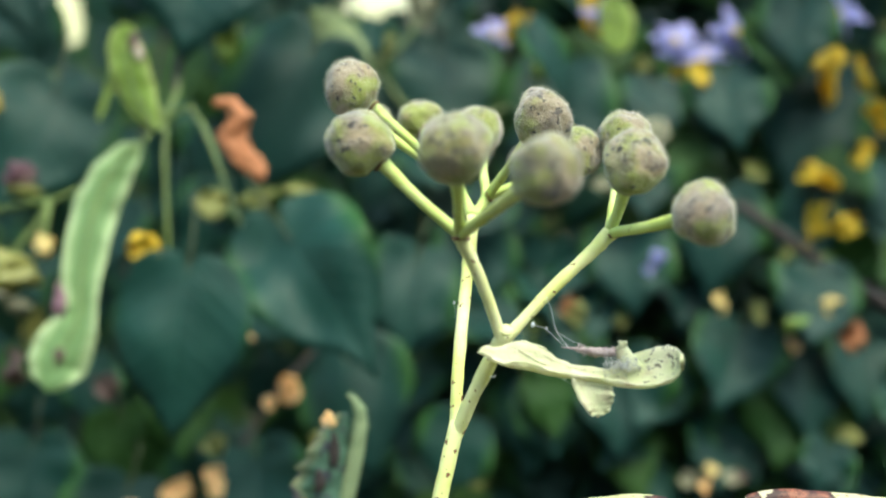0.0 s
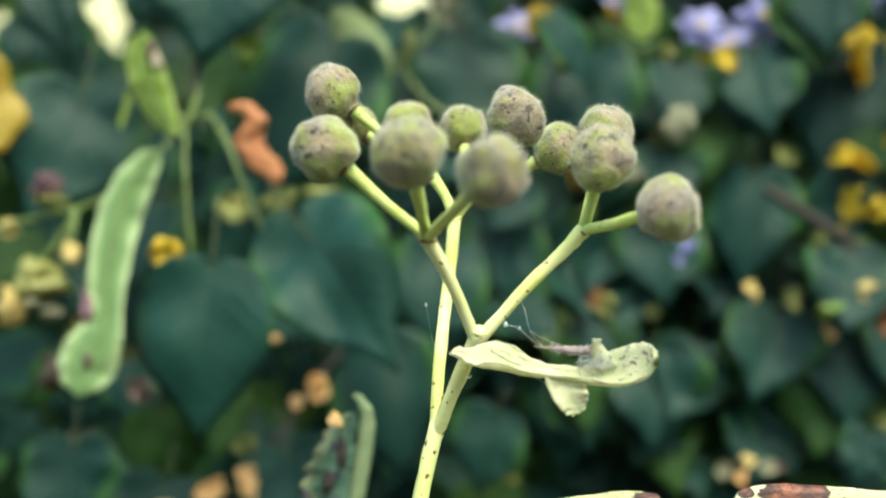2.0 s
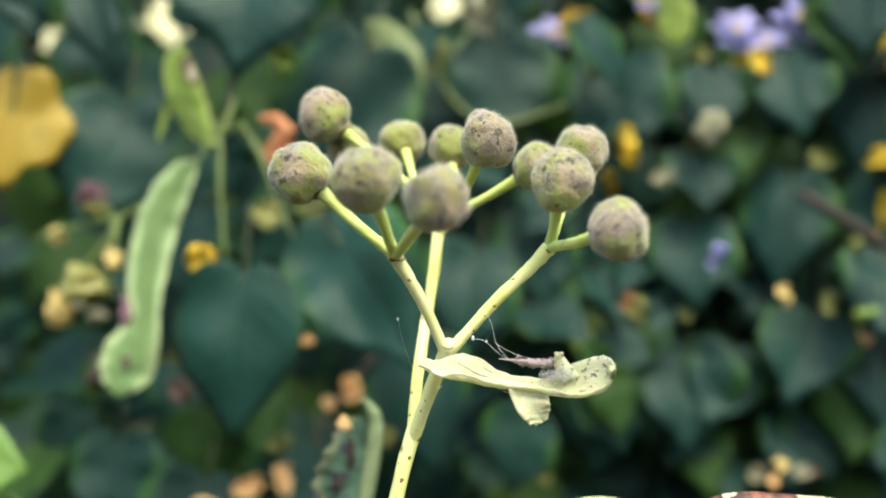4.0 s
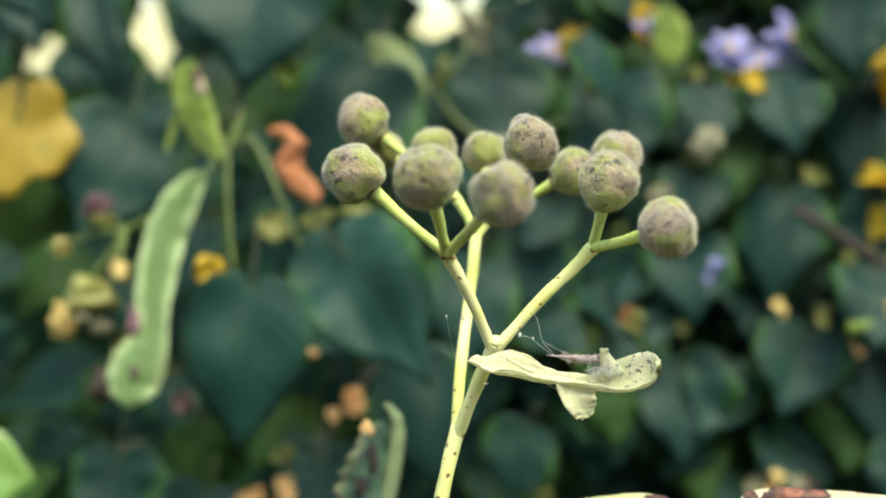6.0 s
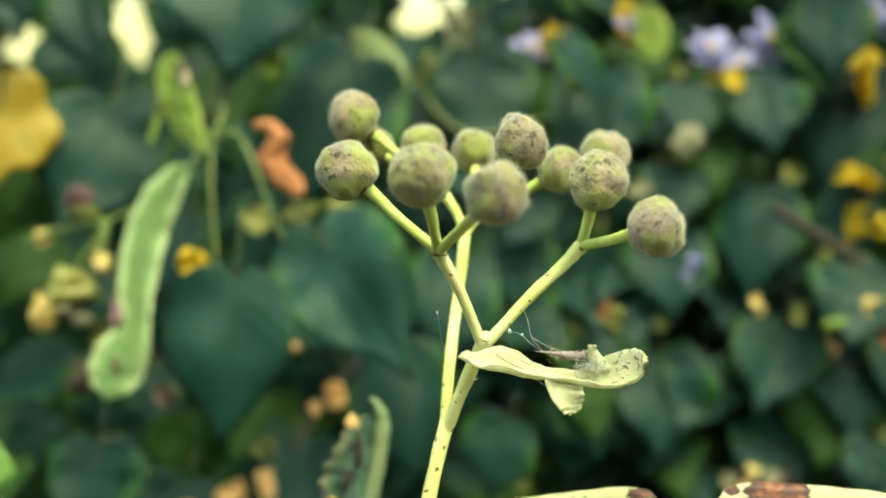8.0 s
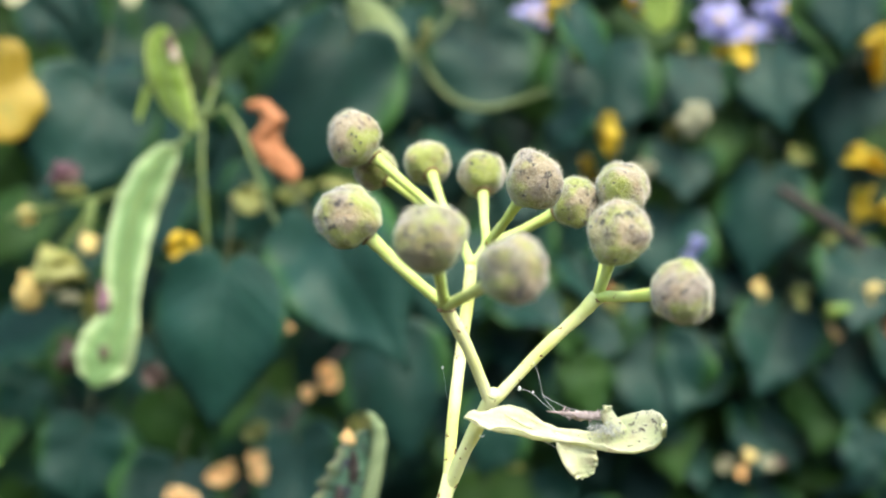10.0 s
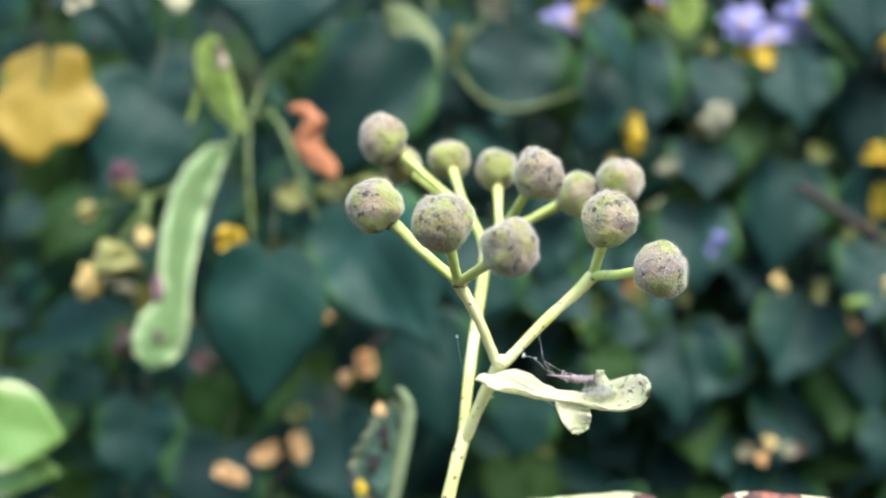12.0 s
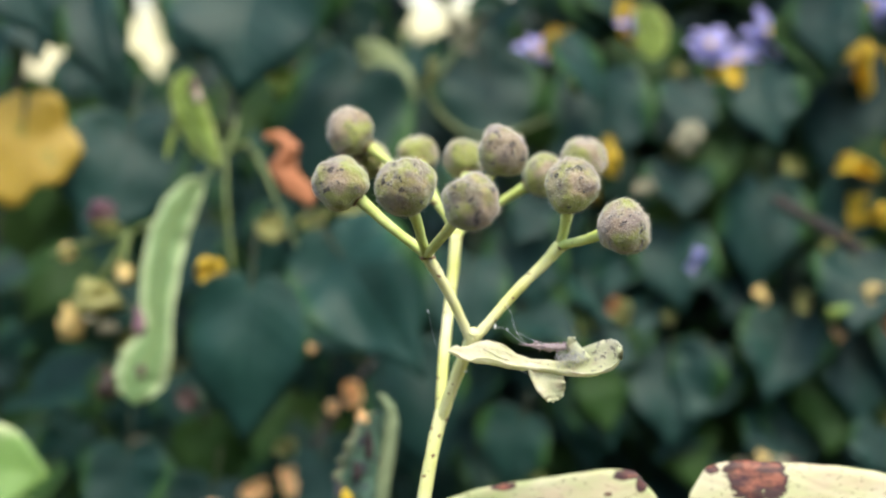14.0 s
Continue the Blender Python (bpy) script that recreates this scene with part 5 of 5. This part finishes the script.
LOW_RIGHT_SCRAPS = [
    ((0.1130, 0.4008, 1.4282), 0.011, 0.011, "straw"), ((0.1473, 0.4035, 1.4220), 0.01, 0.016, "bright"), ((0.1597, 0.4037, 1.4268), 0.012, 0.009, "straw"), ((0.1429, 0.4112, 1.4477), 0.008, 0.007, "olive"),
    # the lilac piece here takes the place of a sky glimpse
    ((0.1681, 0.4020, 1.4142), 0.014, 0.01, "rust"), ((0.0880, 0.4130, 1.4440), 0.013, 0.0048, "lilac"), ((0.1226, 0.4116, 1.3547), 0.005, 0.012, "mauve"), ((0.1697, 0.4124, 1.3722), 0.008, 0.012, "olive"),
    ((0.1020, 0.4100, 1.3543), 0.007, 0.008, "pale"), ((0.1111, 0.4100, 1.3581), 0.008, 0.011, "straw"), ((0.1200, 0.4100, 1.3551), 0.006, 0.009, "pale"), ((0.1086, 0.4050, 1.3521), 0.008, 0.009, "peach"),
    ((0.1515, 0.4050, 1.4263), 0.011, 0.009, "straw"), ((0.1450, 0.4100, 1.4099), 0.009, 0.008, "peach"), ((0.1333, 0.4100, 1.4217), 0.006, 0.007, "olive"), ((0.0778, 0.4300, 1.4184), 0.006, 0.007, "olive"),
    ((0.1652, 0.4200, 1.4400), 0.009, 0.02, "yellow"),
]
HIGH_RIGHT_SCRAPS = [
    ((0.1320, 0.4207, 1.4832), 0.008, 0.013, "olive"), ((0.0891, 0.4395, 1.5326), 0.008, 0.01, "olive"), ((0.0941, 0.4777, 1.4953), 0.014, 0.016, "olive"), ((0.0887, 0.4503, 1.4900), 0.016, 0.013, "olive"),
    ((0.0897, 0.4180, 1.4980), 0.016, 0.015, "pale"), ((0.1784, 0.4150, 1.5238), 0.016, 0.0065, "yellow"), ((0.1827, 0.4150, 1.5066), 0.015, 0.006, "yellow"), ((0.1739, 0.4100, 1.4897), 0.013, 0.008, "yellow"),
    ((0.1687, 0.4100, 1.4599), 0.01, 0.014, "yellow"), ((0.1660, 0.4150, 1.5310), 0.009, 0.01, "yellow"), ((0.1113, 0.4280, 1.5270), 0.012, 0.01, "yellow"),
]
BIT_LABELS = {"straw": "straw yellow dry leaf scrap", "lilac": "pale lilac scrap standing in for a glimpse of sky", "pale": "pale cream withered flower scrap", "peach": "tan dry leaf scrap with sunlight put into its colour", "yellow": "yellow withered leaf scrap", "olive": "olive yellow seed scrap", "mauve": "dull pink withered petal", "rust": "rust brown dry leaf scrap",
              "bright": "light green seed wing", "fresh": "small fresh green leaf"}
for j, (q, ln, w, mat) in enumerate(LEFT_SCRAPS + MIDDLE_SCRAPS + LOW_RIGHT_SCRAPS + HIGH_RIGHT_SCRAPS):
    tilt = random.uniform(-0.5, 0.5)
    if mat in ("peach", "straw"):
        ln, w = ln * 0.8, w * 0.8
    ragged = tuple((a, random.uniform(0.78, 1.0) * b) for a, b in ((0, 0.6), (18, 0.58), (38, 0.55), (62, 0.52), (90, 0.50), (120, 0.5), (150, 0.5), (176, 0.48)))
    ob = part("dry_scrap", leaf_bm(spread=36, rings=5, fold=random.uniform(-0.5, 0.7), droop=0.3, wave=0.7, teeth=0.08, seed=j + 40, outline=ragged, thick=0.03), M[mat])
    face = (random.uniform(-0.4, 0.4), -0.9, random.uniform(0.0, 0.6))
    if mat in ("peach", "straw"):
        face = (0.35, -0.45, 0.82)
    ob.matrix_basis = leaf_pose(Vector(q), Vector(q) - Vector((tilt * ln, 0.001, ln)), face, w / ln)
    tagged(ob, BIT_LABELS[mat], "leaf scrap", "scraps among the leaves")

# crown gaps cut along camera sight lines: bearing right, rise, half angle (tangents)
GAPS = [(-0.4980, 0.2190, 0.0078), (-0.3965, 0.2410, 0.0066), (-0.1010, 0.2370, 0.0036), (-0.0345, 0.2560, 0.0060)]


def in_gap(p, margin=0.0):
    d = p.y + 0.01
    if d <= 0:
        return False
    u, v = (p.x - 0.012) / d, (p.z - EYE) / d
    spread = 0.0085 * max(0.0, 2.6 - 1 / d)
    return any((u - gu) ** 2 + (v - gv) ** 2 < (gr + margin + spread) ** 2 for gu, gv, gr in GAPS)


# lilac flower shapes standing in for sky seen through the hedge
def sky_patch(at, size, flakes, seed):
    """A loose head of narrow lilac flakes round a small core, in place of sky."""
    r = random.Random(seed)
    b = root("lilac_sky_patch", at, "lilac flower shape standing in for sky between the leaves", "flower", "lilac blossoms")
    for i in range(flakes):
        a = (i + r.uniform(-0.25, 0.25)) / flakes * 2 * math.pi + seed
        d = Vector((math.cos(a), -0.15, math.sin(a) * 0.8)) * size * r.uniform(0.75, 1.1)
        ob = part("petal", leaf_bm(spread=24, rings=4, fold=0.3, droop=r.uniform(0.0, 0.3), wave=0.2, teeth=0.0, seed=seed * 7 + i, outline=OVAL, thick=0.01), M["lilac"], b)
        ob.matrix_local = leaf_pose(Vector(), d, (0.35, -0.65, 0.65), 1.5)
    eye = part("eye", lump_bm(size * 0.35, size * 0.35, size * 0.25, seed, 0.3), M["yellow"], b, "yellow core of the lilac piece")
    eye.matrix_local = Matrix.Translation((0, -0.001, 0))


SKY_PATCHES = [((0.0236, 0.4500, 1.5480), 0.0110, 7), ((0.0726, 0.4500, 1.5572), 0.0100, 6), ((0.1062, 0.4500, 1.5450), 0.0125, 7), ((0.1190, 0.4480, 1.5380), 0.0115, 6), ((0.1335, 0.4500, 1.5480), 0.0165, 6), ((0.1798, 0.4500, 1.5570), 0.0155, 7)]
for j, (at, size, flakes) in enumerate(SKY_PATCHES):
    sky_patch(at, size, flakes, j + 1)


def hides_sky_patch(p, size):
    """Whether a leaf there would hide a lilac patch from the camera."""
    return p.y < 0.46 and any(math.hypot(p.x / p.y - q[0] / q[1], (p.z - EYE) / p.y - (q[2] - EYE) / q[1]) < 0.024 + size * 0.4 / p.y for q, r, n in SKY_PATCHES)


rng = random.Random(12)


def leaf_spot(x0, x1, y0, y1, z0, z1):
    return Vector((rng.uniform(x0, x1), rng.uniform(y0, y1), EYE + rng.uniform(z0, z1)))


placed = 0
while placed < 90:
    base = leaf_spot(-0.10, 0.31, 0.47, 0.60, 0.03, 0.18)
    size = rng.uniform(0.028, 0.046)
    down = Vector((rng.uniform(-0.5, 0.5), rng.uniform(-0.3, 0.1), rng.uniform(-1.0, -0.5))).normalized()
    placed += 1
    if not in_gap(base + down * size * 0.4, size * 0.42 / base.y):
        add_leaf(upper, base, base + down * size, (rng.uniform(-0.5, 0.5), -0.85, rng.uniform(0.1, 0.8)), rng.uniform(0.85, 1.1), "green" if rng.random() < 0.82 else "fresh")

# low branch whose leaves lie open to the sky
shelf = branch("linden_branch", [(0.24, 0.50, 1.30), (0.17, 0.48, 1.35), (0.10, 0.47, 1.375), (0.03, 0.47, 1.39)], 0.0018, 0.0008, "thin low twig with dark blue green leaves")
for j in range(230):
    base = leaf_spot(-0.02, 0.25, 0.435, 0.53, -0.165, 0.01)
    size = rng.uniform(0.018, 0.034)
    down = Vector((rng.uniform(-0.7, 0.7), rng.uniform(-0.9, -0.4), rng.uniform(-0.9, -0.3))).normalized()
    add_leaf(shelf, base, base + down * size, (rng.uniform(-0.4, 0.4), -0.5, 0.9), rng.uniform(0.85, 1.1), "green" if rng.random() < 0.8 else "fresh")

# further branches fill the crown behind
for j in range(12):
    x0 = -0.36 + 0.062 * j + rng.uniform(-0.02, 0.02)
    z0 = rng.uniform(-0.05, 0.05)
    y0 = 0.45 + 0.05 * (j % 3)
    line = [(x0 - 0.05, y0 + 0.12, EYE - 0.34), (x0, y0 + 0.05, EYE - 0.12), (x0 + 0.02, y0 + 0.03, EYE + 0.04), (x0 + 0.05, y0 + 0.05, EYE + 0.2)]
    b = branch("linden_branch", line, 0.0015, 0.0007, "thin twig with crowded dark green heart-shaped leaves")
    dense = 100 if x0 > -0.02 else 30
    for i in range(dense):
        q = (i + rng.random()) / dense
        base = Vector((x0 + rng.uniform(-0.05, 0.05), y0 + rng.uniform(-0.05, 0.06), EYE - 0.24 + 0.50 * q))
        size = rng.uniform(0.018, 0.036) if x0 > -0.02 else rng.uniform(0.022, 0.044)
        down = Vector((rng.uniform(-0.6, 0.6), rng.uniform(-0.5, 0.1), rng.uniform(-1.0, -0.35))).normalized()
        mid = base + down * size * 0.4
        if in_gap(mid, size * 0.40 / mid.y) or hides_sky_patch(mid, size):
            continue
        roll = rng.random()
        kind = "green" if roll < (0.82 if x0 < 0.0 else 0.76) else "fresh" if roll < 0.95 else "olive"
        if kind == "olive":
            size *= 0.35
        add_leaf(b, base, base + down * size, (rng.uniform(-0.5, 0.5), -0.85, rng.uniform(0.1, 0.8) + (0.8 if x0 > 0.0 else -0.4)), rng.uniform(0.85, 1.1), kind)


def foliage_mass(name, count, xs, ys, zs, sizes, label, mats, seed):
    """Many leaves of the further crown as one mesh."""
    r = random.Random(seed)
    verts, faces, slots, uvs = [], [], [], []
    proto = []
    for s in range(3):
        bm = leaf_bm(spread=20, rings=2, fold=0.2 - 0.15 * s, droop=0.15, wave=0.15, teeth=0.0, seed=s + 20, thick=0.0)
        bm.verts.index_update()
        proto.append(([v.co.copy() for v in bm.verts], [[v.index for v in f.verts] for f in bm.faces]))
        bm.free()
    for _ in range(count):
        p = Vector((r.uniform(*xs), r.uniform(*ys), EYE + r.uniform(*zs)))
        size = r.uniform(*sizes)
        # uneven outline: fewer leaves towards the sides and the top
        edge = max(abs(p.x) / xs[1], (p.z - EYE) / zs[1])
        if edge > 0.72 + 0.3 * noise.noise(p * (3.0 / ys[1])) and r.random() < 0.85:
            continue
        down = Vector((r.uniform(-0.7, 0.7), r.uniform(-0.5, 0.3), r.uniform(-1.0, 0.1))).normalized()
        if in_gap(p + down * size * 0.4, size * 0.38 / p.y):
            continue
        m = leaf_pose(p, p + down * size, (r.uniform(-0.6, 0.6), -0.8, r.uniform(0.0, 1.0)), r.uniform(0.85, 1.15))
        vs, fs = proto[r.randrange(3)]
        o = len(verts)
        verts += [tuple(m @ v) for v in vs]
        uvs += [(v.x, v.y) for v in vs]
        slot = 0 if r.random() < 0.62 else 1 if r.random() < 0.8 else 2
        for f in fs:
            faces.append([o + i for i in f])
            slots.append(slot)
    me = bpy.data.meshes.new(name)
    me.from_pydata(verts, [], faces)
    layer = me.uv_layers.new(name="uv")
    for lp in me.loops:
        layer.data[lp.index].uv = uvs[lp.vertex_index]
    for mt in mats:
        me.materials.append(mt)
    me.polygons.foreach_set("material_index", slots)
    me.polygons.foreach_set("use_smooth", [True] * len(faces))
    return tagged(new(name, me), label, "foliage", kind="stuff")


MASS = [M["green"], M["fresh"], M["olive"]]
foliage_mass("crown_leaves", 3000, (-1.0, 1.0), (0.58, 1.05), (-0.75, 0.75), (0.04, 0.075), "crowded dark green linden leaves in shade", MASS, 5)
foliage_mass("hedge_leaves", 9000, (-3.2, 3.2), (1.15, 2.3), (-1.42, 1.3), (0.07, 0.13), "dense green foliage further back", MASS, 6)
# unseen leaf wall added behind the camera to block frontal sky light
foliage_mass("opposite_hedge_leaves", 5200, (-3.6, 3.6), (-2.4, -1.5), (-1.42, 0.95), (0.12, 0.20), "added unseen wall of leaves that blocks low light from behind", MASS, 7)
